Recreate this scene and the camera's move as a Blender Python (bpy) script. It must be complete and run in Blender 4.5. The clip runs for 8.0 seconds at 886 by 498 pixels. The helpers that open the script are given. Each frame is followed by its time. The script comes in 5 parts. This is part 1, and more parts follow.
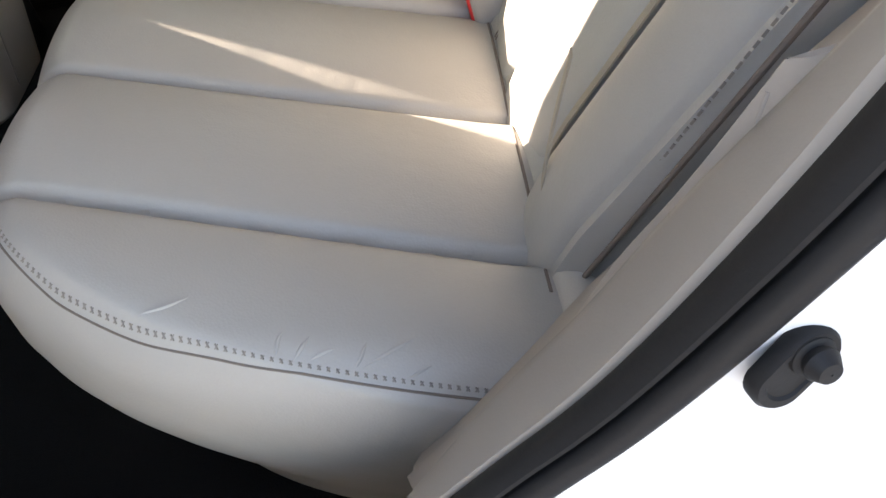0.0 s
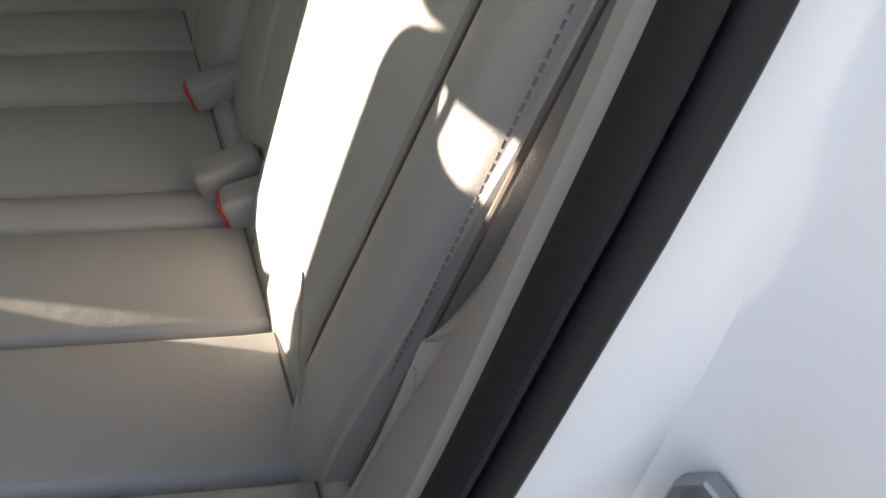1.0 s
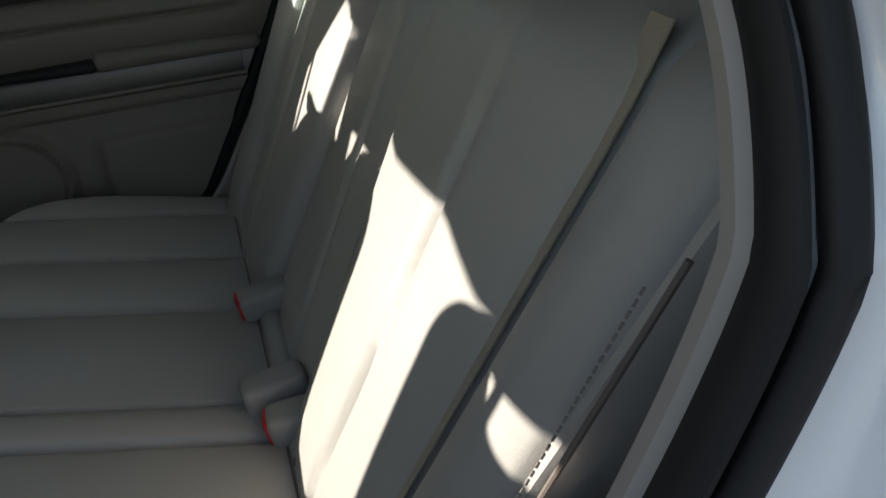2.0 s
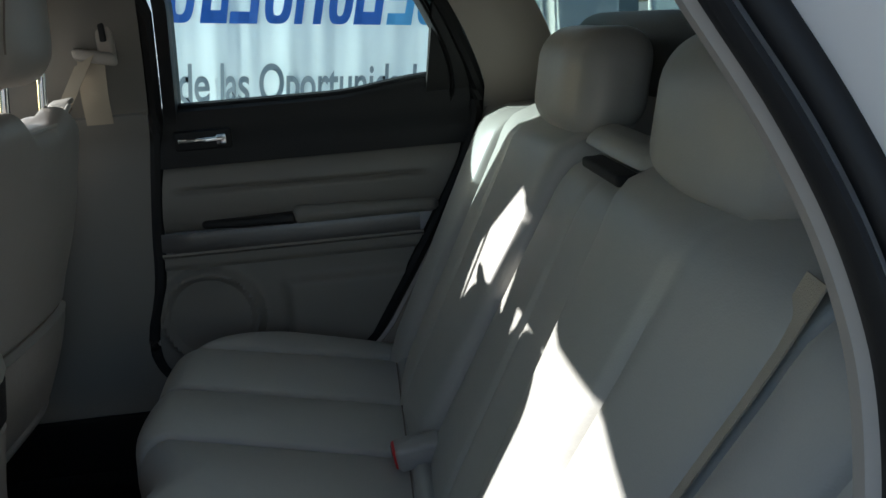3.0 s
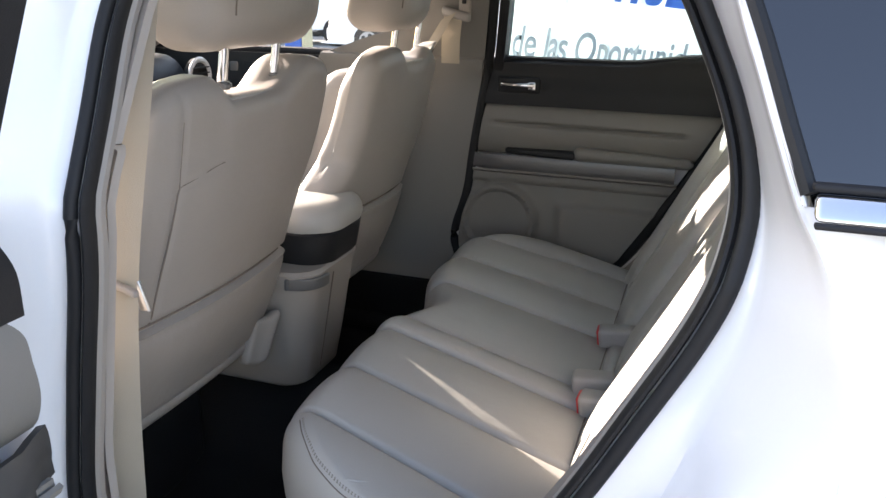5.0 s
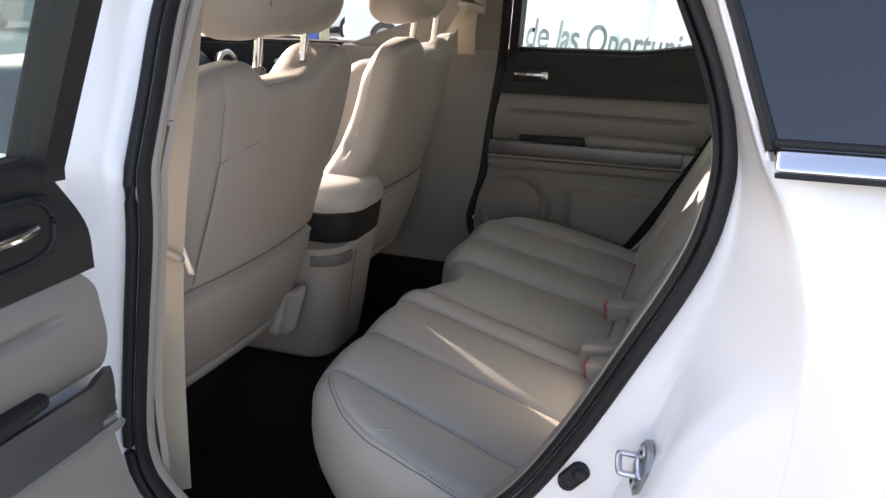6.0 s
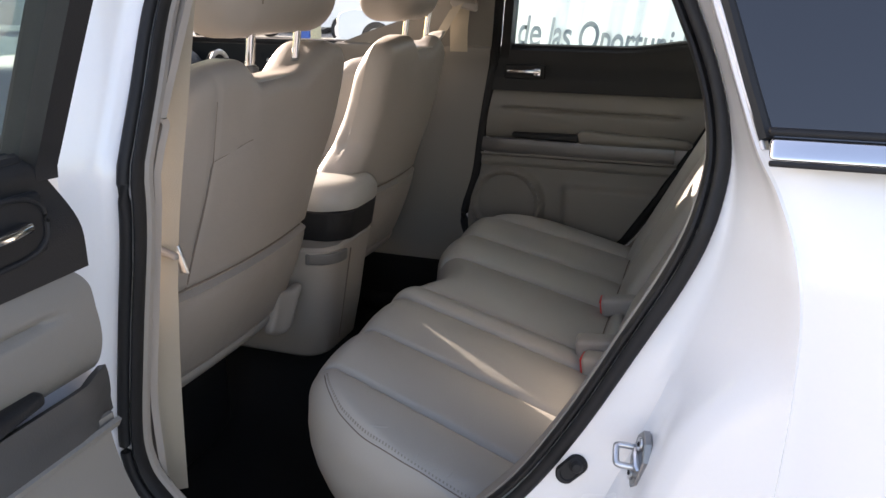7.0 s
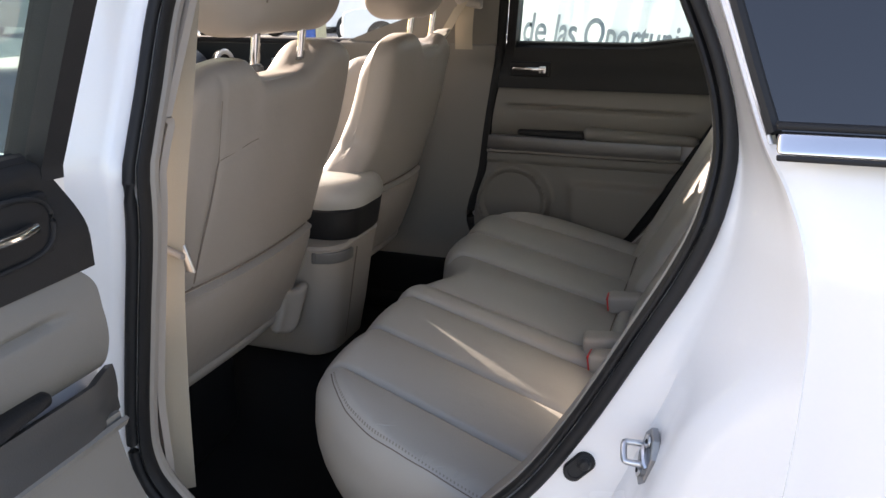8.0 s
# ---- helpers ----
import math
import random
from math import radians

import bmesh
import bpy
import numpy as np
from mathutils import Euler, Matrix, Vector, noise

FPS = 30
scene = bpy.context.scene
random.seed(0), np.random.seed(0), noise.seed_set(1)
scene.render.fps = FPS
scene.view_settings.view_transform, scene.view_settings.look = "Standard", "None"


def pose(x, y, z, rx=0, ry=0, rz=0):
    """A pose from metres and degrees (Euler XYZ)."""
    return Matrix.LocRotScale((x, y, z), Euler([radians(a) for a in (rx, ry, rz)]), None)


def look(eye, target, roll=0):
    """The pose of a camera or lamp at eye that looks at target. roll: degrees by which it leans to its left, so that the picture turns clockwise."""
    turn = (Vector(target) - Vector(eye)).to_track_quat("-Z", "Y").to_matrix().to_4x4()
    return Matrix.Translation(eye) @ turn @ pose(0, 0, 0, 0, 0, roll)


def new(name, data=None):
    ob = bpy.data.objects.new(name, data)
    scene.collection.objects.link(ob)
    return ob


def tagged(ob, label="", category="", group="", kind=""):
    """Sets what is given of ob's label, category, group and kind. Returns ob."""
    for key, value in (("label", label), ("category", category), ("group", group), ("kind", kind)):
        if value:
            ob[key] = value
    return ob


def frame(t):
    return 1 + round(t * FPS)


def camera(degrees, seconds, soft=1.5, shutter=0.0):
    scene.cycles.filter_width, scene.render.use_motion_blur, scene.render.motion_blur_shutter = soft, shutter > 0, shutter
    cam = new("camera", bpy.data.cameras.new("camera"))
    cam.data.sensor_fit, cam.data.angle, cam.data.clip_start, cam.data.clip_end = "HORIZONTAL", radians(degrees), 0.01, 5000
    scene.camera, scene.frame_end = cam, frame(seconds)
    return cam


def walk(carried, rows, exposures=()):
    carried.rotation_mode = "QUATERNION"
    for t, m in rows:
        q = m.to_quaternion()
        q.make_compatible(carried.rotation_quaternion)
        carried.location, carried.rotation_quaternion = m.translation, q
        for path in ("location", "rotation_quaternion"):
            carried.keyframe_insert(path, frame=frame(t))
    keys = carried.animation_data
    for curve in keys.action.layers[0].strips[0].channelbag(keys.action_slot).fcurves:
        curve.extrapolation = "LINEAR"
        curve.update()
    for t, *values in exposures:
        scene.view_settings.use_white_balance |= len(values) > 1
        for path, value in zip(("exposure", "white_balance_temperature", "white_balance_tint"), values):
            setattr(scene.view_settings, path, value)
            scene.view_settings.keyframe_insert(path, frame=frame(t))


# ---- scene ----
cam = camera(59.0, 8.0)
PATH = [
    (0, (-0.039, -0.921, 1.116), (-0.104, 0.459, -0.331), -10.2),
    (0.5, (0.004, -0.928, 1.146), (0.274, 0.483, -0.245), -5.9),
    (1, (0.034, -0.915, 1.181), (0.45, 0.578, -0.083), -7.3),
    (1.5, (0.03, -0.912, 1.228), (0.489, 0.69, 0.122), -6.9),
    (1.7, (0.029, -0.912, 1.248), (0.511, 0.728, 0.209), -6.4),
    (2.8, (0.004, -0.956, 1.338), (0.282, 0.926, 0.721), -4.2),
    (3, (0.001, -0.966, 1.353), (0.166, 0.943, 0.781), -4.5),
    (3.5, (-0.021, -1.014, 1.366), (-0.159, 0.917, 0.865), -3.1),
    (4, (0.025, -1.139, 1.37), (-0.417, 0.741, 0.849), -0.2),
    (4.5, (0.077, -1.288, 1.393), (-0.455, 0.557, 0.833), 1.0),
    (5, (0.153, -1.42, 1.386), (-0.44, 0.383, 0.757), 1.0),
    (5.2, (0.179, -1.464, 1.387), (-0.431, 0.328, 0.741), 0.9),
    (6.5, (0.186, -1.529, 1.374), (-0.444, 0.26, 0.741), 0.7),
    (7, (0.185, -1.527, 1.373), (-0.43, 0.267, 0.736), 0.2),
    (7.5, (0.185, -1.526, 1.373), (-0.428, 0.271, 0.741), -0.1),
    (8, (0.185, -1.525, 1.371), (-0.445, 0.262, 0.731), -0.3),
]
EXPOSURES = [(0.0, 4.5, 8100, 19), (0.5, 3.85, 8000, 18), (1.0, 3.42, 7800, 17), (1.5, 2.52, 7250, 14), (1.7, 2.4, 7100, 13),
             (2.8, 2.42, 6350, 8), (3.0, 2.55, 6250, 8), (3.5, 3.4, 6500, 9), (4.0, 3.75, 6750, 11), (4.5, 3.95, 6800, 14),
             (5.0, 3.95, 7300, 20), (6.5, 3.55, 7750, 23), (8.0, 3.55, 7750, 22)]
walk(cam, [(t, look(e, g, r)) for t, e, g, r in PATH], EXPOSURES)

# ---- world, sun, exposure ----
SUN_AZ, SUN_EL = 153.8, 22.4      # degrees: where the sun stands, from +x towards +y, and its height
world = bpy.data.worlds.new("world")
scene.world = world
world.use_nodes = True
wn, wl = world.node_tree.nodes, world.node_tree.links
sky = wn.new("ShaderNodeTexSky")
sky.sky_type, sky.sun_disc = "NISHITA", False
sky.sun_elevation = radians(SUN_EL)
sky.sun_rotation = radians(90 - SUN_AZ)
sky.dust_density = 2.0
wn["Background"].inputs["Strength"].default_value = 0.06
wl.new(sky.outputs["Color"], wn["Background"].inputs["Color"])
sun = new("sun", bpy.data.lights.new("sun", "SUN"))
sun.data.energy, sun.data.angle, sun.data.color = 1.9, radians(0.5), (1.0, 0.97, 0.92)
to_sun = Vector((math.cos(radians(SUN_AZ)) * math.cos(radians(SUN_EL)), math.sin(radians(SUN_AZ)) * math.cos(radians(SUN_EL)), math.sin(radians(SUN_EL))))
sun.matrix_world = look(to_sun * 30, (0, 0, 1))


# ---- materials ----
def material(name, colour, rough=0.5, metal=0.0, vary=0.12, grain=260.0, bump=0.15, stain=5.0, coat=0.0, spec=0.5):
    """A surface with variation at two scales and fine relief."""
    m = bpy.data.materials.new(name)
    m.use_nodes = True
    n, l = m.node_tree.nodes, m.node_tree.links
    b = n["Principled BSDF"]
    co = n.new("ShaderNodeTexCoord")
    big, small = n.new("ShaderNodeTexNoise"), n.new("ShaderNodeTexNoise")
    big.inputs["Scale"].default_value, big.inputs["Detail"].default_value = stain, 5
    small.inputs["Scale"].default_value, small.inputs["Detail"].default_value = grain, 3
    add = n.new("ShaderNodeMath")
    add.operation = "MULTIPLY_ADD"
    add.inputs[1].default_value = 0.35
    for t in (big, small):
        l.new(co.outputs["Object"], t.inputs["Vector"])
    l.new(small.outputs["Fac"], add.inputs[0])
    l.new(big.outputs["Fac"], add.inputs[2])
    ramp = n.new("ShaderNodeValToRGB")
    ramp.color_ramp.elements[0].position, ramp.color_ramp.elements[1].position = 0.35, 1.0
    ramp.color_ramp.elements[0].color = (*[c * (1 - vary) for c in colour], 1)
    ramp.color_ramp.elements[1].color = (*[min(1, c * (1 + vary)) for c in colour], 1)
    l.new(add.outputs[0], ramp.inputs["Fac"])
    l.new(ramp.outputs["Color"], b.inputs["Base Color"])
    rr = n.new("ShaderNodeMapRange")
    rr.inputs["To Min"].default_value, rr.inputs["To Max"].default_value = max(0.02, rough - 0.08), min(1, rough + 0.08)
    l.new(big.outputs["Fac"], rr.inputs["Value"])
    l.new(rr.outputs["Result"], b.inputs["Roughness"])
    b.inputs["Metallic"].default_value = metal
    b.inputs["Coat Weight"].default_value = coat
    b.inputs["Coat Roughness"].default_value = 0.06
    b.inputs["Specular IOR Level"].default_value = spec
    if bump:
        bp = n.new("ShaderNodeBump")
        bp.inputs["Strength"].default_value, bp.inputs["Distance"].default_value = bump, 0.002
        l.new(small.outputs["Fac"], bp.inputs["Height"])
        l.new(bp.outputs["Normal"], b.inputs["Normal"])
    return m


def leather(name, colour, rough=0.45):
    """Grained leather: cells of a Voronoi texture, with soft creases."""
    m = material(name, colour, rough, vary=0.05, grain=420, bump=0.0, stain=3.5)
    n, l = m.node_tree.nodes, m.node_tree.links
    co = n["Texture Coordinate"]
    vor, wave = n.new("ShaderNodeTexVoronoi"), n.new("ShaderNodeTexNoise")
    vor.inputs["Scale"].default_value = 520
    wave.inputs["Scale"].default_value, wave.inputs["Detail"].default_value = 11, 4
    for t in (vor, wave):
        l.new(co.outputs["Object"], t.inputs["Vector"])
    b1, b2 = n.new("ShaderNodeBump"), n.new("ShaderNodeBump")
    b1.inputs["Strength"].default_value, b1.inputs["Distance"].default_value = 0.12, 0.001
    b2.inputs["Strength"].default_value, b2.inputs["Distance"].default_value = 0.25, 0.012
    l.new(vor.outputs["Distance"], b1.inputs["Height"])
    l.new(wave.outputs["Fac"], b2.inputs["Height"])
    l.new(b1.outputs["Normal"], b2.inputs["Normal"])
    l.new(b2.outputs["Normal"], n["Principled BSDF"].inputs["Normal"])
    return m


def glass(name, tint=(0.9, 0.97, 0.94), rough=0.0, clear=0.9, shine=0.05):
    """A thin pane: part straight through, part mirror, more so at a glancing angle."""
    m = bpy.data.materials.new(name)
    m.use_nodes = True
    n, l = m.node_tree.nodes, m.node_tree.links
    n.remove(n["Principled BSDF"])
    tr, gl, mix, fr = n.new("ShaderNodeBsdfTransparent"), n.new("ShaderNodeBsdfGlossy"), n.new("ShaderNodeMixShader"), n.new("ShaderNodeLayerWeight")
    up, floor_ = n.new("ShaderNodeMath"), n.new("ShaderNodeMath")
    up.operation, up.inputs[1].default_value = "POWER", 5.0
    floor_.operation, floor_.inputs[1].default_value, floor_.inputs[2].default_value = "MULTIPLY_ADD", 0.94, shine
    tr.inputs["Color"].default_value = (*[c * clear for c in tint], 1)
    gl.inputs["Roughness"].default_value = rough
    fr.inputs["Blend"].default_value = 0.5
    l.new(fr.outputs["Facing"], up.inputs[0])
    l.new(up.outputs[0], floor_.inputs[0])
    l.new(floor_.outputs[0], mix.inputs["Fac"])
    l.new(tr.outputs["BSDF"], mix.inputs[1])
    l.new(gl.outputs["BSDF"], mix.inputs[2])
    l.new(mix.outputs["Shader"], n["Material Output"].inputs["Surface"])
    return m


BEIGE = leather("beige_leather", (0.374, 0.358, 0.328))
BEIGE_DARK = leather("beige_leather_side", (0.320, 0.289, 0.260))
TRIM = material("beige_plastic", (0.315, 0.277, 0.243), 0.55, vary=0.05, bump=0.06, grain=600)
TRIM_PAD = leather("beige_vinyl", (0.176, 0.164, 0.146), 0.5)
# darker beige for the doors; on the far pillar it stands in for shade
TRIM_DIM = material("beige_plastic_dim", (0.192, 0.178, 0.159), 0.55, vary=0.05, bump=0.06, grain=600)
APERTURE = material("beige_edge_trim", (0.275, 0.244, 0.214), 0.55, vary=0.05, bump=0.05, grain=600)
BUCKLE = material("buckle_plastic", (0.33, 0.305, 0.28), 0.5, bump=0.2, grain=600)
WEB = material("belt_webbing", (0.38, 0.328, 0.257), 0.7, bump=0.5, grain=900)
BLACK = material("black_plastic", (0.012, 0.012, 0.013), 0.55, bump=0.25, grain=700, spec=0.35)
RUBBER = material("black_rubber", (0.010, 0.010, 0.011), 0.6, bump=0.1, grain=300, spec=0.35)
CARPET = material("black_carpet", (0.012, 0.012, 0.012), 0.95, bump=0.8, grain=500, spec=0.1)
SILVER = material("silver_trim", (0.145, 0.14, 0.136), 0.42, metal=0.6, bump=0.05)
# silver strip with a dark reflection painted into its base colour
SILVER_DIM = material("silver_trim_dim", (0.050, 0.048, 0.046), 0.5, bump=0.1, grain=500)
GREYTRIM = material("grey_trim", (0.13, 0.125, 0.12), 0.42, metal=0.2, bump=0.05)
SILVERRING = material("silver_ring", (0.62, 0.62, 0.62), 0.35, metal=0.4, vary=0.04, bump=0.0)
CHROME = material("chrome", (0.75, 0.75, 0.76), 0.12, metal=1.0, vary=0.05, bump=0.0)
DULLSTEEL = material("dull_steel", (0.30, 0.31, 0.32), 0.38, metal=1.0, vary=0.15, bump=0.1, grain=150)
STEEL = material("zinc_steel", (0.55, 0.56, 0.58), 0.28, metal=1.0, vary=0.1, bump=0.1, grain=150)
PAINT = material("white_paint", (0.80, 0.80, 0.805), 0.25, vary=0.02, bump=0.0, coat=0.8, stain=2)
RED = material("red_plastic", (0.62, 0.03, 0.03), 0.4, vary=0.05, bump=0.0)
HEADLINER = material("headliner_fabric", (0.38, 0.355, 0.32), 0.9, bump=0.4, grain=500)
SEWING = material("seam_thread", (0.24, 0.215, 0.19), 0.8, bump=0.0)
THREAD = material("dark_thread", (0.16, 0.13, 0.11), 0.8, bump=0.0)
COVER = material("dark_vinyl", (0.045, 0.040, 0.036), 0.6, bump=0.4, grain=300)
GLASS = glass("green_glass", (0.76, 0.93, 0.94), clear=0.86)
CLEAR = glass("clear_glass", (0.96, 0.99, 0.98), clear=0.97)
TINT = glass("tinted_glass", (0.80, 0.93, 0.90), clear=0.68)
SHADED = glass("shaded_glass", (0.80, 0.95, 0.95), clear=0.55)
DARKGLASS = glass("privacy_glass", (0.50, 0.60, 0.85), clear=0.05, shine=0.12)
PANES = (CLEAR, TINT, SHADED)


# ---- mesh helpers ----
def part(name, bm, mat, parent=None, label="", smooth=True, angle=40):
    me = bpy.data.meshes.new(name)
    bmesh.ops.recalc_face_normals(bm, faces=bm.faces)
    bm.to_mesh(me)
    bm.free()
    me.materials.append(mat)
    if smooth:
        me.polygons.foreach_set("use_smooth", [True] * len(me.polygons))
        me.set_sharp_from_angle(angle=radians(angle))
    ob = new(name, me)
    if mat in PANES:
        ob.visible_shadow = False
    if parent:
        ob.parent = parent
    if label:
        ob["label"] = label
    return ob


def thing(name, label, category, at=(0, 0, 0), group="", kind=""):
    ob = new(name)
    ob.empty_display_size = 0.1
    ob.location = at
    return tagged(ob, label, category, group, kind)


def spline(points, count, closed=False):
    """Catmull-Rom through the points, evenly sampled by arc length."""
    p = [Vector(q) for q in points]
    n = len(p)
    out = []
    for i in range(n if closed else n - 1):
        if closed:
            a, b, c, d = p[i - 1], p[i], p[(i + 1) % n], p[(i + 2) % n]
        else:
            a, b, c, d = p[max(i - 1, 0)], p[i], p[i + 1], p[min(i + 2, n - 1)]
        for k in range(16):
            t = k / 16
            out.append(0.5 * ((2 * b) + (c - a) * t + (2 * a - 5 * b + 4 * c - d) * t * t + (3 * b - a - 3 * c + d) * t ** 3))
    out.append(p[0] if closed else p[-1])
    run = [0.0]
    for i in range(1, len(out)):
        run.append(run[-1] + (out[i] - out[i - 1]).length)
    res, j = [], 0
    for k in range(count):
        s = run[-1] * k / (count if closed else count - 1)
        while j < len(run) - 2 and run[j + 1] < s:
            j += 1
        f = (s - run[j]) / max(1e-9, run[j + 1] - run[j])
        res.append(out[j].lerp(out[j + 1], min(1, max(0, f))))
    return res


def spline_by_knots(points, per, closed=True):
    """Catmull-Rom with a fixed number of samples for each knot, so that two curves pair up."""
    p = [Vector(q) for q in points]
    n = len(p)
    out = []
    for i in range(n if closed else n - 1):
        if closed:
            a, b, c, d = p[i - 1], p[i], p[(i + 1) % n], p[(i + 2) % n]
        else:
            a, b, c, d = p[max(i - 1, 0)], p[i], p[i + 1], p[min(i + 2, n - 1)]
        for k in range(per):
            t = k / per
            out.append(0.5 * ((2 * b) + (c - a) * t + (2 * a - 5 * b + 4 * c - d) * t * t + (3 * b - a - 3 * c + d) * t ** 3))
    if not closed:
        out.append(p[-1])
    return out


def skin(rows, closed_u=False, closed_v=False, caps=False):
    """A surface through rows of points, all rows of one length."""
    bm = bmesh.new()
    g = [[bm.verts.new(p) for p in r] for r in rows]
    m = len(rows[0])
    for i in range(len(g) if closed_u else len(g) - 1):
        a, b = g[i], g[(i + 1) % len(g)]
        for j in range(m if closed_v else m - 1):
            k = (j + 1) % m
            bm.faces.new((a[j], a[k], b[k], b[j]))
    if caps:
        bm.faces.new(g[0])
        bm.faces.new(list(reversed(g[-1])))
    return bm


def thick(bm, d):
    """Gives a sheet a thickness, as real faces."""
    bmesh.ops.recalc_face_normals(bm, faces=bm.faces)
    bmesh.ops.solidify(bm, geom=bm.faces[:], thickness=d)
    return bm


def tube(points, r, seg=10, closed=False, flat=1.0, up=(0, 0, 1)):
    """A round or flattened bar along points."""
    pts = [Vector(p) for p in points]
    n = len(pts)
    rows = []
    for i, p in enumerate(pts):
        a, b = (pts[i - 1], pts[(i + 1) % n]) if closed else (pts[max(0, i - 1)], pts[min(n - 1, i + 1)])
        d = (b - a).normalized()
        u = Vector(up) - d * Vector(up).dot(d)
        if u.length < 1e-4:
            u = Vector((1, 0, 0)) - d * d.x
        u.normalize()
        w = d.cross(u)
        rows.append([p + (u * math.cos(t) * flat + w * math.sin(t)) * r for t in [2 * math.pi * k / seg for k in range(seg)]])
    return skin(rows, closed_u=closed, closed_v=True, caps=not closed)


def rbox(sx, sy, sz, r, n=6, warp=None, mid=(0, 0, 0), step=0.03):
    """A box with rounded edges, finely divided, optionally bent by warp(x, y, z)."""
    bm = bmesh.new()
    r = min(r, sx / 2 - 1e-4, sy / 2 - 1e-4, sz / 2 - 1e-4)

    def ticks(s):
        h = s / 2
        m = max(1, min(26 if step > 0.02 else 110, int((s - 2 * r) / step)))
        e = [-h + r * (1 - math.cos(k / n * math.pi / 2)) for k in range(n)]
        return e + [-h + r + (s - 2 * r) * k / m for k in range(m + 1)] + [-v for v in reversed(e)]

    size = (sx, sy, sz)
    seen = {}

    def vert(c):
        key = tuple(round(v, 6) for v in c)
        if key not in seen:
            core = Vector([max(-s / 2 + r, min(s / 2 - r, v)) for v, s in zip(c, size)])
            off = Vector(c) - core
            q = core + off.normalized() * r if off.length > 1e-9 else Vector(c)
            if warp:
                q = Vector(warp(*q))
            seen[key] = bm.verts.new(q + Vector(mid))
        return seen[key]

    for ax in range(3):
        u, v = [a for a in range(3) if a != ax]
        tu, tv = ticks(size[u]), ticks(size[v])
        for side in (-1, 1):
            for i in range(len(tu) - 1):
                for j in range(len(tv) - 1):
                    quad = []
                    for a, b in ((i, j), (i + 1, j), (i + 1, j + 1), (i, j + 1)):
                        c = [0, 0, 0]
                        c[ax], c[u], c[v] = side * size[ax] / 2, tu[a], tv[b]
                        quad.append(vert(c))
                    if len(set(quad)) == 4:
                        bm.faces.new(quad)
    return bm


def plate(outline, d, axis=1, bevel=0.0, seg=2):
    """A flat plate of thickness d from an outline of 3D points."""
    bm = bmesh.new()
    f = bm.faces.new([bm.verts.new(p) for p in outline])
    ex = bmesh.ops.extrude_face_region(bm, geom=[f])
    v = Vector((0, 0, 0))
    v[axis] = d
    bmesh.ops.translate(bm, vec=v, verts=[g for g in ex["geom"] if isinstance(g, bmesh.types.BMVert)])
    if bevel:
        bmesh.ops.bevel(bm, geom=[e for e in bm.edges if len(e.link_faces) == 2 and e.calc_face_angle() > 0.6], offset=bevel, segments=seg, affect="EDGES", clamp_overlap=True)
    bmesh.ops.triangulate(bm, faces=[f for f in bm.faces if len(f.verts) > 4])
    return bm


def cyl(r, h, seg=24, at=(0, 0, 0), axis="Z", r2=None, bevel=0.0):
    bm = bmesh.new()
    turn = {"Z": Matrix(), "X": Matrix.Rotation(radians(90), 4, "Y"), "Y": Matrix.Rotation(radians(-90), 4, "X")}[axis]
    bmesh.ops.create_cone(bm, cap_ends=True, segments=seg, radius1=r, radius2=r if r2 is None else r2, depth=h, matrix=Matrix.Translation(at) @ turn)
    if bevel:
        bmesh.ops.bevel(bm, geom=[e for e in bm.edges if e.calc_face_angle(0) > 0.8], offset=bevel, segments=2, affect="EDGES")
    return bm


def smooth01(t):
    t = max(0.0, min(1.0, t))
    return t * t * (3 - 2 * t)


def groove(v, at, width):
    return math.exp(-((v - at) / width) ** 2)


def lerp_table(v, table):
    """Straight interpolation in ((v, value), ...)."""
    if v <= table[0][0]:
        return table[0][1]
    for (a, fa), (b, fb) in zip(table, table[1:]):
        if v <= b:
            return fa + (fb - fa) * (v - a) / (b - a)
    return table[-1][1]


# ---- ground and surroundings ----
ASPHALT = material("asphalt", (0.25, 0.246, 0.238), 0.85, vary=0.30, grain=60, bump=0.4, stain=0.6)
bm = bmesh.new()
bmesh.ops.create_grid(bm, x_segments=40, y_segments=40, size=400)
tagged(part("ground", bm, ASPHALT), "grey asphalt of a sunlit car lot", "ground", kind="structure")


# ---- the car's shell ----
def lean(z, y0):
    """How far the side stands from the middle: upright below the belt line, leaning in above."""
    return y0 - 0.45 * max(0.0, z - 1.15)


# door opening: where the rubber lies, and the cut line of the outer skin, knot by knot
SEAL = [(-0.490, 1.36), (-0.490, 1.226), (-0.493, 1.09), (-0.520, 0.93), (-0.544, 0.78), (-0.542, 0.715), (-0.518, 0.672), (-0.45, 0.61), (-0.38, 0.57), (-0.30, 0.56), (-0.21, 0.585),
        (-0.13, 0.65), (-0.045, 0.745), (0.013, 0.815), (0.070, 0.912), (0.123, 1.020), (0.158, 1.092), (0.178, 1.145), (0.188, 1.195), (0.187, 1.235), (0.176, 1.28),
        (0.152, 1.335), (0.108, 1.41), (0.03, 1.475), (-0.09, 1.51), (-0.24, 1.515), (-0.38, 1.50), (-0.460, 1.45)]
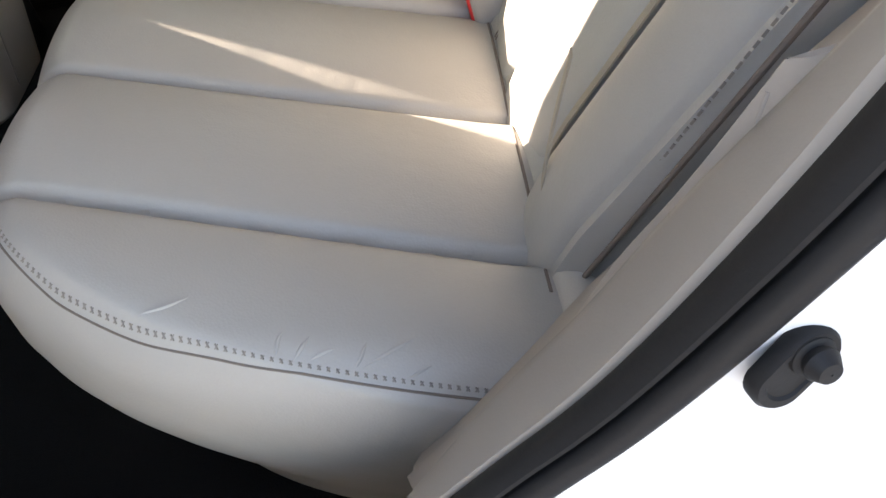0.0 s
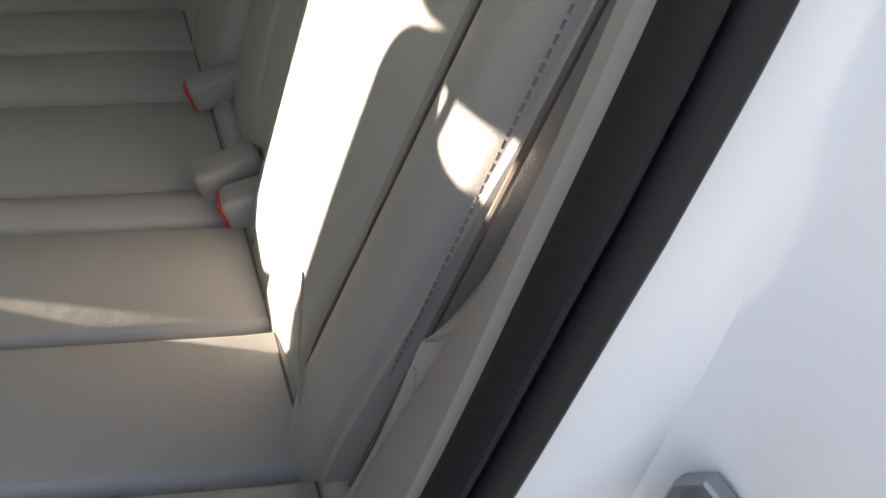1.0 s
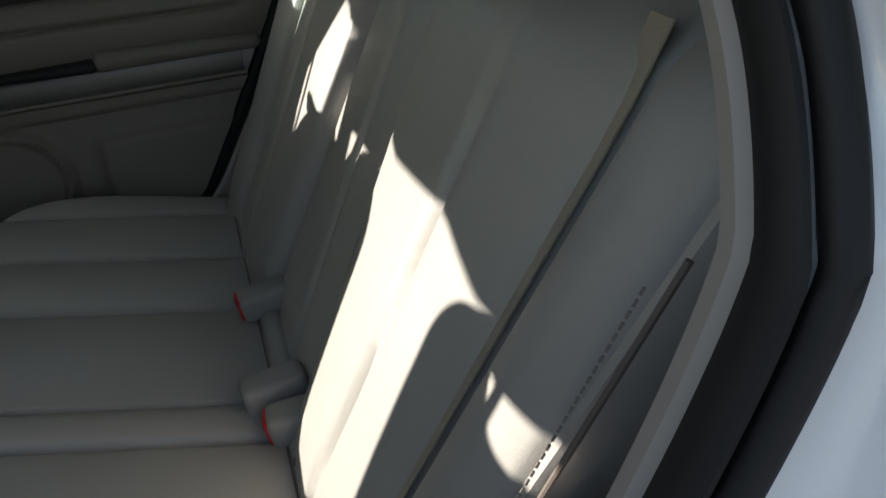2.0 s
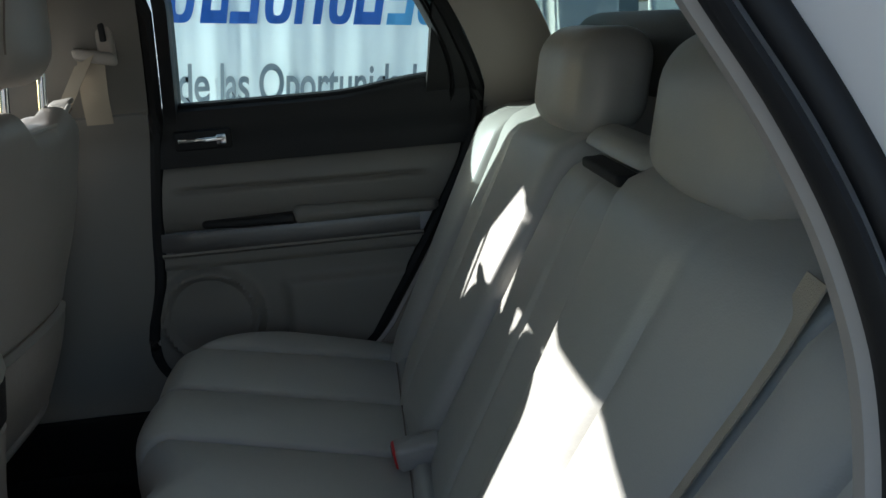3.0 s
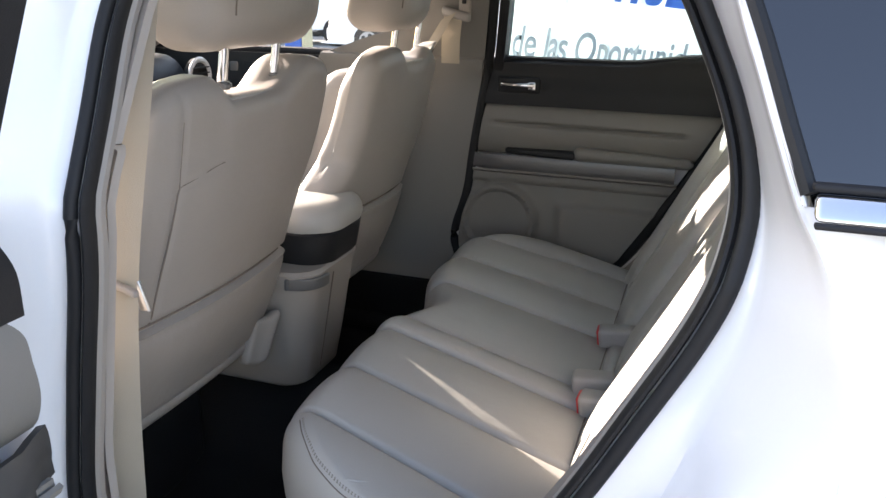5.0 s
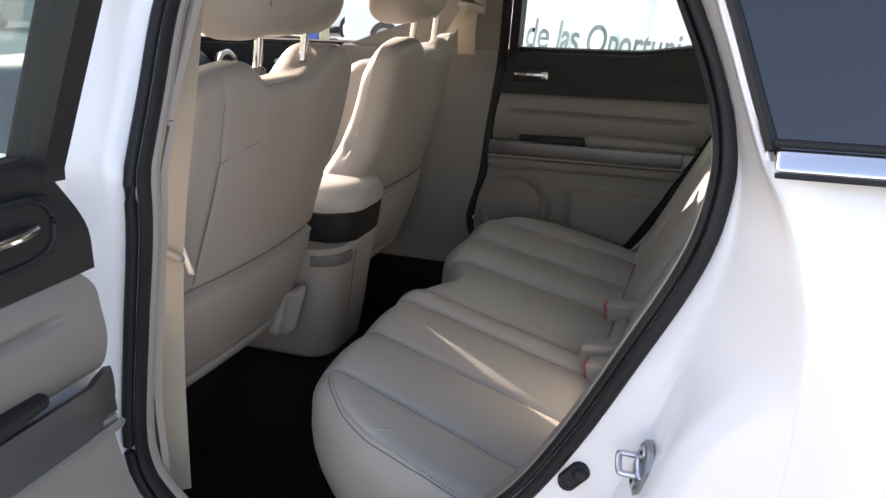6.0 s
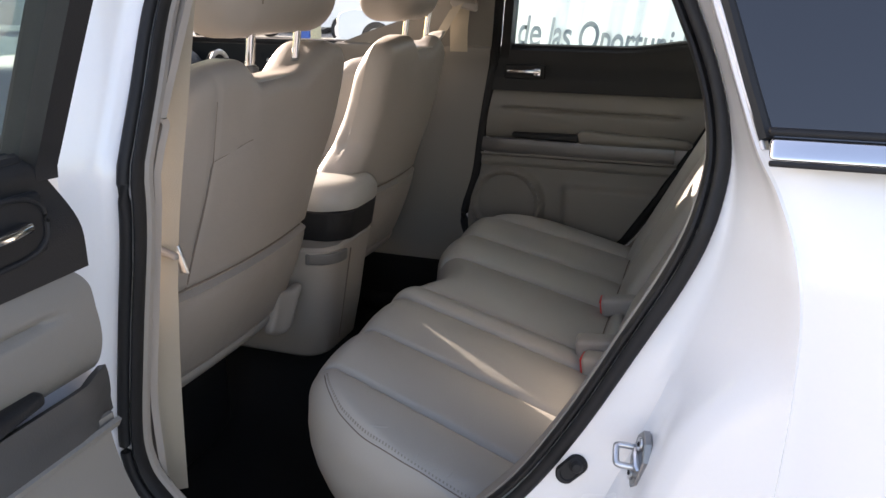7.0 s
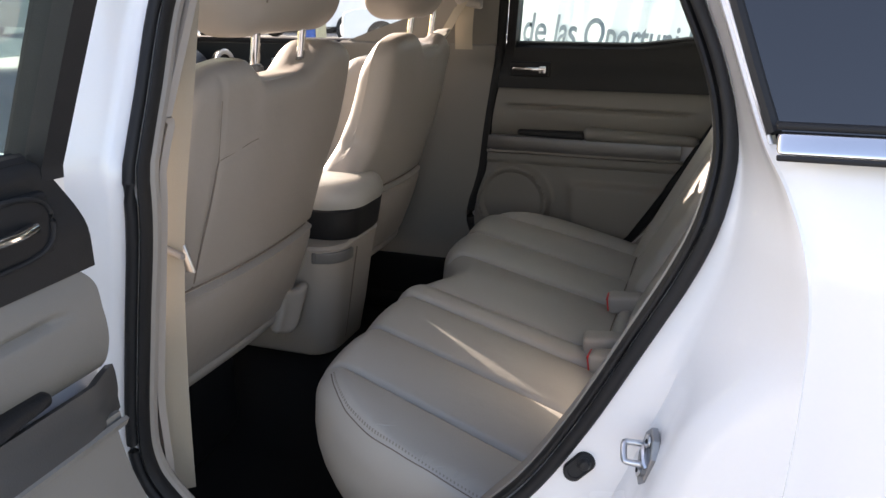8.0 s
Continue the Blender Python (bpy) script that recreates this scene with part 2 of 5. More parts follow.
CUT = [(-0.575, 1.38), (-0.58, 1.23), (-0.585, 1.10), (-0.605, 0.95), (-0.62, 0.80), (-0.62, 0.70), (-0.60, 0.60), (-0.54, 0.50), (-0.42, 0.45), (-0.25, 0.43), (0.0, 0.43),
       (0.17, 0.47), (0.250, 0.68), (0.268, 0.86), (0.274, 0.98), (0.275, 1.06), (0.272, 1.12), (0.262, 1.17), (0.245, 1.212), (0.226, 1.245), (0.205, 1.295),
       (0.182, 1.352), (0.145, 1.43), (0.05, 1.52), (-0.09, 1.555), (-0.26, 1.56), (-0.42, 1.54), (-0.525, 1.48)]
PER = 6
SEAL_LINE = spline_by_knots([(x, 0, z) for x, z in SEAL], PER)
CUT_LINE = spline_by_knots([(x, 0, z) for x, z in CUT], PER)


def ring(f, ys, side, out=0.0, deep=0.0):
    """The opening's outline, moved a share f of the way to the cut line and out metres outward, at ys from the middle."""
    line = []
    n = len(SEAL_LINE)
    for i, (s, c) in enumerate(zip(SEAL_LINE, CUT_LINE)):
        d = SEAL_LINE[(i + 1) % n] - SEAL_LINE[i - 1]
        p = s.lerp(c, f) + Vector((-d.z, 0, d.x)).normalized() * -out
        slim = min(0.013, 0.05 * max(0.0, 1.03 - p.z)) * smooth01((p.x + 0.3) / 0.15) * lerp_table(ys, ((0.722, 0), (0.742, 0.8), (0.765, 1), (0.80, 0)))
        slim += deep * smooth01((p.x + 0.15) / 0.15) * smooth01((1.05 - p.z) / 0.2)
        line.append(Vector((p.x, side * (lean(p.z, ys) - slim), p.z)))
    return line


def jamb_ring(smooth, stepped, side, out):
    """The painted jamb: a smooth slope above, below it a step that faces forward beside the striker."""
    return [a.lerp(b, smooth01((1.07 - b.z) / 0.11) * smooth01((b.x - 0.02) / 0.08)) for a, b in zip(ring(*smooth, side, out), ring(*stepped, side, out))]


JAMB = (((0.26, 0.763), (0.26, 0.763), 0.010), ((0.33, 0.768), (0.385, 0.7665), 0.008), ((0.40, 0.777), (0.428, 0.774), 0.006), ((0.60, 0.812), (0.472, 0.799), 0.004), ((0.80, 0.845), (0.505, 0.828), 0.003),
        ((0.88, 0.858), (0.545, 0.841), 0.002), ((0.93, 0.866), (0.68, 0.855), 0.001), ((0.97, 0.871), (0.86, 0.866), 0.0), ((1.0, 0.875), (1.0, 0.875), 0.0))

car = thing("car", "white five-door car with beige leather interior and one rear door open", "car")


def shell_side(side):
    # rubber in two lips round the opening
    seal = part("door_seal", skin([ring(0, 0.722, side, 0.002), ring(0, 0.742, side, -0.006), ring(0, 0.751, side, -0.006), ring(0, 0.757, side, -0.003), ring(0, 0.757, side, 0.000), ring(0, 0.749, side, 0.002), ring(0, 0.73, side, 0.008)],
         closed_u=True, closed_v=True), RUBBER, car, "black rubber door seal round the opening")
    part("seal_lip", tube(ring(0, 0.7575, side, 0.0110), 0.0078, 10, closed=True), RUBBER, seal)
    # beige trim inside the opening
    if side < 0:
        part("aperture_trim", thick(skin([ring(0, 0.735, side, 0.002), ring(0, 0.729, side, -0.004), ring(0, 0.724, side, -0.004, 0.026), ring(0, 0.720, side, 0.000, 0.030), ring(0, 0.717, side, 0.012, 0.032), ring(0, 0.715, side, 0.03, 0.032)], closed_v=True), 0.003), APERTURE, car)
    # painted flange between the rubber and the cut line
    part("door_jamb", thick(skin([ring(0, 0.735, side, 0.006), ring(0, 0.751, side, 0.012), ring(0.0, 0.755, side, 0.019), *[jamb_ring(p, q, side, o) for p, q, o in JAMB]], closed_v=True), 0.003), PAINT, car,
         "white painted door jamb")


shell_side(-1)
shell_side(1)


def panel_grid(xs, zs, f, d=0.003):
    return thick(skin([[Vector(f(x, z)) for z in zs] for x in xs]), d)


def frange(a, b, n):
    return [a + (b - a) * i / (n - 1) for i in range(n)]


def cut_x(z):
    """The rear cut line at a height."""
    t = sorted((b, a) for a, b in CUT[10:24])
    return lerp_table(z, t)


def quarter_side(side):
    line = [p for p in CUT_LINE if p.x > 0.1 and 0.46 <= p.z <= 1.246]
    rows = []
    for p in line:
        z = p.z
        row = []
        for u in [0, 0.003, 0.008, 0.016, 0.03, 0.05] + frange(0.08, 1, 14):
            x = p.x + u * (1.75 - p.x)
            bulge = 0.030 * math.sin(math.pi * min(1, (z - 0.4) / 0.85)) * smooth01((x - p.x) / 0.25) + 0.010 * smooth01((x - p.x) / 0.05)
            row.append(Vector((x, side * (lean(z, 0.875) + bulge), z)))
        rows.append(row)
    part("quarter_panel", thick(skin(rows), 0.003), PAINT, car, "glossy white rear quarter panel")

    # pillar skin between the cut line and the quarter window
    def post(u, z):
        x0 = cut_x(z)
        w = lerp_table(z, ((1.22, 0.004), (1.26, 0.005), (1.35, 0.006), (1.47, 0.01), (1.56, 0.03)))
        return (x0 + u * w, side * (lean(z, 0.875) + 0.006 * math.sin(math.pi * u)), z)
    part("pillar_skin", panel_grid(frange(0, 1, 4), frange(1.246, 1.555, 14), post), PAINT, car)

    zs = frange(1.245, 1.50, 12)
    edge = lambda z: cut_x(z) + lerp_table(z, ((1.24, 0.002), (1.35, 0.004), (1.50, 0.01)))
    win = part("quarter_window", panel_grid(frange(0, 1, 8), zs, lambda u, z: (edge(z) + 0.006 + u * (1.35 - edge(z)), side * (lean(z, 0.872)), z), 0.004), DARKGLASS if side < 0 else TINT, car, "dark tinted quarter window")
    part("window_gasket", tube([(edge(z) + 0.005, side * (lean(z, 0.879)), z) for z in frange(1.254, 1.52, 14)], 0.0062, 8), RUBBER, win)
    part("chrome_strip", rbox(1.2, 0.012, 0.016, 0.004, 2, warp=lambda x, y, z: (x, y - side * 0.75 * z, z), mid=(0.231 + 0.6, side * 0.855, 1.2505)), CHROME, win, "bright chrome strip under the glass")
    part("lower_gasket", rbox(1.2, 0.008, 0.004, 0.0015, 2, mid=(0.231 + 0.6, side * 0.866, 1.2405)), RUBBER, win)
    part("upper_gasket", rbox(1.2, 0.012, 0.006, 0.003, 2, mid=(0.229 + 0.6, side * 0.844, 1.2625)), RUBBER, win)


quarter_side(-1)
quarter_side(1)

# roof skin and headliner
def roof_at(x, v, drop=0.0, inset=0.0):
    y = v * (0.715 - inset)
    arch = 0.075 * (1 - v * v)
    front = (0.115 - 0.115 * v ** 4) * smooth01((-0.25 - x) / 0.75) + 0.08 * smooth01((x - 0.5) / 1.2)
    return (x, y, 1.560 + arch - front - drop)
part("roof", thick(skin([[Vector(roof_at(x, v)) for v in frange(-1, 1, 17)] for x in frange(-0.87, 1.8, 24)]), 0.004), PAINT, car, "white roof skin")
part("headliner", thick(skin([[Vector(roof_at(x, v, (1 - 0.75 * smooth01((v - 0.45) / 0.2)) * (0.045 + 0.033 * smooth01((-0.3 - x) / 0.5)) + (0.044 * smooth01((0.24 - v) / 0.22) + 0.030 * smooth01((-0.15 - v) / 0.15)) * smooth01((-0.6 - x) / 0.25), 0.05)) for v in frange(-1, 1, 33)] for x in frange(-0.85, 1.75, 40)]), 0.006), HEADLINER, car, "beige fabric headliner")

# floor, tunnel, sills
part("floor_carpet", thick(skin([[Vector((x, y, 0.36 + 0.15 * groove(y, 0.06, 0.13) * smooth01((-0.35 - x) / 0.25) + 0.04 * groove(y, 0.04, 0.15))) for y in frange(-0.70, 0.70, 33)] for x in frange(-1.9, 0.15, 12)]), 0.01), CARPET, car, "black floor carpet")
part("underbody", thick(skin([[Vector((x, y, 0.30)) for y in (-0.85, 0.85)] for x in (-2.0, 1.8)]), 0.02), BLACK, car)
for s in (-1, 1):
    part("sill", rbox(2.1, 0.16, 0.14, 0.03, 3, mid=(-0.75, s * 0.80, 0.36 if s < 0 else 0.30)), PAINT, car)
    part("sill_trim", rbox(1.3, 0.12, 0.05, 0.02, 3, mid=(-0.75, s * 0.70, 0.43 if s < 0 else 0.40)), TRIM if s < 0 else CARPET, car)
part("side_carpet", rbox(0.95, 0.02, 0.27, 0.008, 2, mid=(-0.90, 0.672, 0.42)), CARPET, car, "black carpet up the side of the footwell")

# rear closure of the cabin
part("tailgate_lower", rbox(0.06, 1.5, 0.75, 0.02, 3, mid=(1.75, 0, 0.75)), TRIM, car)
part("tailgate_glass", panel_grid(frange(0, 1, 3), frange(-0.6, 0.6, 5), lambda u, y: (1.74 - 0.25 * u, y, 1.13 + 0.36 * u), 0.004), DARKGLASS, car)
part("cargo_floor", rbox(1.45, 1.3, 0.04, 0.01, 2, mid=(1.0, 0, 0.78)), CARPET, car)
for s in (-1, 1):
    part("cargo_side_trim", panel_grid(frange(0.24, 1.72, 10), frange(0.45, 1.215, 8), lambda x, z: (x, s * 0.745, z), 0.01), TRIM, car)

# ---- doors ----
def door_front(z):
    table = ((0.53, 0.10), (0.57, 0.03), (0.62, -0.025), (0.70, -0.045), (0.83, 0.0), (0.95, 0.012), (1.08, 0.032), (1.19, 0.05), (1.30, 0.07), (1.45, 0.095))
    return sum(lerp_table(z + 0.015 * k, table) for k in range(-3, 4)) / 7


def front_edge(z, m):
    """The open door shows its front edge almost upright."""
    return door_front(z) - (0.17 * max(0.0, z - 1.03) + 0.008 * smooth01((z - 0.9) / 0.1) if m > 0 else 0.0)


def door_rear(z):
    return lerp_table(z, ((0.53, 0.30), (0.60, 0.37), (0.68, 0.455), (0.80, 0.53), (0.93, 0.607), (1.06, 0.675), (1.14, 0.705), (1.20, 0.712), (1.25, 0.70), (1.35, 0.655), (1.45, 0.60), (1.50, 0.56)))


def door_in(z):
    """Inward lean of the door above its belt line."""
    return 0.45 * max(0.0, z - 1.19)


def patch(z0, z1, nz, nu, w, m, a=0.0, b=0.0, ua=None, ub=None, d=0.006):
    rows = []
    for z in frange(z0, z1, nz):
        a_ = a(z) if callable(a) else a
        u0 = front_edge(z, m) + a_ if ua is None else max(ua, front_edge(z, m) + a_)
        u1 = door_rear(z) + b if ub is None else min(ub, door_rear(z) + b)
        rows.append([Vector((u, m * w(u, z), z)) for u in frange(u0, u1, nu)])
    return thick(skin(rows), d)


def rear_door(m, place, label):
    """m: +1 where inward is +y with the door shut. Built shut, with the hinge edge at the origin."""
    door = thing("rear_door", label, "car door")
    door.matrix_basis = place
    # painted outer skin and edge
    part("outer_skin", patch(0.53, 1.19, 14, 12, lambda u, z: -0.165 - 0.02 * math.sin((z - 0.5) / 0.7 * math.pi), m, a=-0.035, b=0.045), PAINT, door, "white painted outer skin")
    part("inner_shell", patch(0.535, 1.20, 14, 12, lambda u, z: -0.016, m, a=-0.012, b=0.012), PAINT, door)
    rim = [Vector((front_edge(z, m) - 0.014, 0, z)) for z in frange(0.56, 1.19, 14)]
    part("edge_flange", thick(skin([[p + Vector((0, m * -0.016, 0)) for p in rim], [p + Vector((-0.012, m * -0.05, 0)) for p in rim], [p + Vector((-0.018, m * -0.165, 0)) for p in rim]]), 0.003), PAINT, door)
    rim = [Vector((door_rear(z) + 0.014, 0, z)) for z in frange(0.56, 1.19, 14)]
    part("edge_flange", thick(skin([[p + Vector((0, m * -0.016, 0)) for p in rim], [p + Vector((0.015, m * -0.05, 0)) for p in rim], [p + Vector((0.03, m * -0.165, 0)) for p in rim]]), 0.003), PAINT, door)
    # rubber round the trim
    if m < 0:
        loop = [(front_edge(z, m) - 0.006, z) for z in frange(0.56, 1.45, 26)] + [(door_rear(z) + 0.004, z) for z in frange(1.45, 0.56, 26)]
        part("weatherstrip", tube([Vector((p[0], m * (0.010 + door_in(p[1])), p[1])) for p in spline([(u, z, 0) for u, z in loop], 120, closed=True)], 0.015, 8, closed=True), RUBBER, door)
    # black upper trim, with a soft roll along the window
    def upper(u, z):
        return 0.010 + 0.012 * smooth01((1.175 - z) / 0.06) - 0.02 * smooth01((z - 1.195) / 0.02)
    def rise(u):
        return 0.006 + 0.022 * smooth01((u - 0.40) / 0.22) if m < 0 else 0.0
    bm = patch(1.088 if m < 0 else 1.076, 1.212, 16, 20, upper, m, a=0.006 if m < 0 else lambda z: -0.006 + 0.055 * max(0.0, (z - 1.10) / 0.11) ** 2.2, b=-0.004, d=0.008)
    for v in bm.verts:
        v.co.z += rise(v.co.x) * smooth01((v.co.z - 1.15) / 0.06)
    part("upper_trim", bm, BLACK, door, "black grained upper trim")
    # padded beige band with one pressed crease
    def pad(u, z):
        v = (z - 0.95) / 0.14
        c = groove(z, 1.036 - 0.012 * (u - 0.3), 0.005) * smooth01((u - 0.06) / 0.03) * smooth01((0.60 - u) / 0.04)
        return 0.008 + 0.022 * math.sin(math.pi * max(0, min(1, v))) ** 0.6 - 0.009 * c
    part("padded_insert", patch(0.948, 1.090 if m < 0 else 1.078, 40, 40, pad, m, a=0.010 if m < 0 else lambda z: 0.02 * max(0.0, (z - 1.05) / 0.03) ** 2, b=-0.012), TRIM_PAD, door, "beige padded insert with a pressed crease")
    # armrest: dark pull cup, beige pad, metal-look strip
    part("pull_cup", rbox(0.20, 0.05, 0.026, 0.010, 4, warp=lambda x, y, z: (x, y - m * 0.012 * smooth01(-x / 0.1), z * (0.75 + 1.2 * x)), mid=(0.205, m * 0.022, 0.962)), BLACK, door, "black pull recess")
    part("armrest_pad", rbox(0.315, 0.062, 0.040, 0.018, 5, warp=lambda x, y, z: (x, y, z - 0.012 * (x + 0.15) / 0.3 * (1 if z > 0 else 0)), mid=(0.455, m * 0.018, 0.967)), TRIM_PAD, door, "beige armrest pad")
    def strip(u, z):
        v = (z - 0.908) / 0.042
        return 0.038 + 0.003 * math.sin(math.pi * max(0, min(1, v))) ** 0.5 - 0.02 * smooth01((0.06 - u) / 0.06)
    # one strip design; on the open door its dark reflection is painted as colour
    part("trim_strip", patch(0.908 if m < 0 else 0.890, 0.950, 8, 24, strip, m, a=0.004 if m < 0 else -0.006, ub=0.568, d=0.01), SILVER if m < 0 else SILVER_DIM, door, "satin silver trim strip" if m < 0 else "silver trim strip coloured dark as if reflecting dark surroundings")
    part("strip_underside", patch(0.896 if m < 0 else 0.880, 0.909 if m < 0 else 0.891, 3, 24, lambda u, z: 0.016 + (z - 0.896) * 1.7 if m < 0 else 0.030 + (z - 0.880) * 0.6, m, a=0.008, ub=0.575), TRIM_DIM, door)
    # lower panel with the loudspeaker and the pocket
    def low(u, z):
        r = math.hypot(u - (0.095 if m < 0 else 0.24), z - 0.755)
        ringy = 0.022 * smooth01((0.118 - r) / 0.014) - 0.012 * smooth01((0.098 - r) / 0.012)
        shelf = 0.010 * smooth01((z - 0.868) / 0.008)
        pocket = 0.018 * smooth01((u - 0.255) / 0.02) * smooth01((0.83 - z) / 0.02)
        return 0.006 + 0.016 * smooth01((z - 0.56) / 0.1) + ringy + shelf + pocket
    part("lower_panel", patch(0.545, 0.897, 60, 60, low, m, a=0.010, b=-0.014), TRIM_DIM, door, "beige lower panel with a moulded pocket")
    part("speaker_grille", cyl(0.088, 0.006, 40, (0.095 if m < 0 else 0.24, m * 0.031, 0.755), "Y", bevel=0.002), TRIM_DIM, door, "round beige loudspeaker grille")
    # lever
    part("handle_recess", rbox(0.118 if m < 0 else 0.150, 0.014, 0.042 if m < 0 else 0.066, 0.006, 4, mid=(0.135, m * 0.018, 1.142)), RUBBER, door)
    part("door_handle", rbox(0.100, 0.012, 0.013, 0.005, 4, warp=lambda x, y, z: (x, y + m * 0.010 * (1 - (x / 0.05) ** 2), z * (0.75 + 3 * abs(x)) + 0.002), mid=(0.135, m * 0.030, 1.142)), CHROME, door, "chrome door handle")
    part("lock_knob", rbox(0.022, 0.010, 0.022, 0.004, 3, mid=(0.174, m * 0.032, 1.142)), CHROME, door)
    if m > 0:
        rim = [(0.135 + 0.074 * math.copysign(abs(math.cos(t)) ** 0.6, math.cos(t)), 1.142 + 0.033 * math.copysign(abs(math.sin(t)) ** 0.7, math.sin(t))) for t in [2 * math.pi * k / 40 for k in range(40)]]
        part("recess_rim", tube([Vector((u, 0.0255, z)) for u, z in rim], 0.0032, 8, closed=True), BLACK, door)
    # window frame, sail and pane
    fr = [(front_edge(z, m) + 0.012, z) for z in frange(1.18, 1.44, 8)] + [(0.125, 1.495), (0.24, 1.525), (0.38, 1.53), (0.50, 1.505), (0.58, 1.455)] + [(door_rear(z) - 0.006, z) for z in frange(1.42, 1.19, 8)]
    line = [(p[0], p[1]) for p in spline([(u, z, 0) for u, z in fr], 90)]
    rows = [[], [], [], []]
    for i, (u, z) in enumerate(line):
        (ua, za), (ub, zb) = line[max(0, i - 1)], line[min(len(line) - 1, i + 1)]
        d = Vector((ub - ua, zb - za)).normalized()
        n = Vector((d.y, -d.x))
        k = 1 - 0.75 * smooth01((u - 0.45) / 0.1)
        for row, off, w in zip(rows, (0, 0.024 * k, 0.026 * k, -0.010), (0.016, 0.010, -0.040, -0.045)):
            row.append(Vector((u + n.x * off, m * (door_in(z) + w), z + n.y * off)))
    part("window_frame", skin(rows, closed_u=True), BLACK, door, "black window frame")
    if m > 0:
        part("run_channel", tube([Vector((front_edge(z, m) + 0.006, m * (door_in(z) - 0.040), z)) for z in frange(1.17, 1.46, 10)], 0.0035, 6), CHROME, door)
    sail = [(0.606, 1.200), (0.708, 1.202), (0.698, 1.255), (0.660, 1.345), (0.630, 1.402)]
    part("sail_trim", plate([Vector((u, m * (door_in(z) - 0.006), z)) for u, z in sail], m * 0.014, 1), BLACK, door, "black triangular trim behind the glass")
    part("window_post", tube([Vector((0.612 + 0.10 * (z - 1.2), m * (door_in(z) - 0.004), z)) for z in frange(1.19, 1.40, 6)], 0.007, 8), RUBBER, door)
    part("window_sill", tube([Vector((u, m * -0.004, 1.203 + rise(u))) for u in frange(0.06, 0.70, 24)], 0.008, 8), RUBBER, door)
    part("window_pane", skin([[Vector((u, m * (door_in(z) - 0.014), z)) for u in frange(front_edge(z, m) + 0.02, min(door_rear(z), 0.63), 6)] for z in frange(1.195, 1.51, 8)]), GLASS, door, "green-tinted window pane")
    return door


rear_door(-1, Matrix.Translation((-0.470, 0.722, 0.0)), "shut rear door with black and beige trim and a chrome handle")
rear_door(1, Matrix.Translation((-0.478, -0.868, 0.0)) @ Matrix.Rotation(radians(-89), 4, "Z"), "wide open rear door with black and beige trim")

# front passenger door and front of the cabin
fd = thing("front_door", "shut front door with dark upper trim and grey handle", "car door")
part("door_trim", panel_grid(frange(-1.62, -0.72, 20), frange(0.5, 1.195, 16), lambda x, z: (x, 0.735 - 0.012 * smooth01((1.18 - z) / 0.1) - 0.03 * groove(z, 0.95, 0.05), z), 0.02), BLACK, fd, "dark grained door trim")
part("handle_recess", rbox(0.13, 0.02, 0.045, 0.008, 3, mid=(-1.14, 0.722, 1.150)), RUBBER, fd)
part("door_handle", rbox(0.095, 0.014, 0.014, 0.005, 3, mid=(-1.13, 0.711, 1.146)), SILVERRING, fd)
part("window_switch", rbox(0.03, 0.014, 0.03, 0.006, 3, mid=(-1.235, 0.715, 1.152)), GREYTRIM, fd)
part("window_frame", tube([(-1.62, 0.745, 1.20), (-1.38, 0.70, 1.32), (-1.10, 0.67, 1.465), (-0.85, 0.66, 1.550), (-0.60, 0.655, 1.560), (-0.585, 0.70, 1.36), (-0.57, 0.745, 1.20)], 0.016, 8), BLACK, fd)
part("window_sill", tube([(-1.62, 0.748, 1.203), (-0.57, 0.748, 1.203)], 0.012, 8), RUBBER, fd)
part("outer_skin", panel_grid(frange(-1.66, -0.575, 10), frange(0.42, 1.20, 8), lambda x, z: (x, 0.89 + 0.02 * math.sin((z - 0.4) / 0.8 * math.pi), z), 0.003), PAINT, fd)
part("window_pane", panel_grid(frange(0, 1, 6), frange(1.205, 1.49, 6), lambda u, z: (-1.60 + 2.4 * (z - 1.205) + u * (1.01 - 2.4 * (z - 1.205)), lean(z, 0.78), z), 0.004), CLEAR, fd)
nd = thing("front_door", "shut front door in white paint with its window up", "car door")
part("outer_skin", panel_grid(frange(-1.66, -0.60, 10), frange(0.42, 1.12, 8), lambda x, z: (x, -0.89 - 0.02 * math.sin((z - 0.4) / 0.8 * math.pi), z), 0.003), PAINT, nd)
part("door_trim", panel_grid(frange(-1.62, -0.62, 8), frange(0.5, 1.125, 8), lambda x, z: (x, -0.735, z), 0.02), BLACK, nd)
part("window_pane", panel_grid(frange(0, 1, 6), frange(1.12, 1.49, 6), lambda u, z: (-1.60 + 2.0 * max(0.0, z - 1.15) + u * (0.97 - 2.0 * max(0.0, z - 1.15)), -lean(z, 0.80), z), 0.004), CLEAR, nd)
part("window_frame", tube([(-1.62, -0.745, 1.20), (-1.38, -0.70, 1.32), (-1.10, -0.66, 1.435), (-0.85, -0.635, 1.50), (-0.63, -0.63, 1.505), (-0.615, -0.70, 1.36), (-0.60, -0.745, 1.20)], 0.016, 8), BLACK, nd)

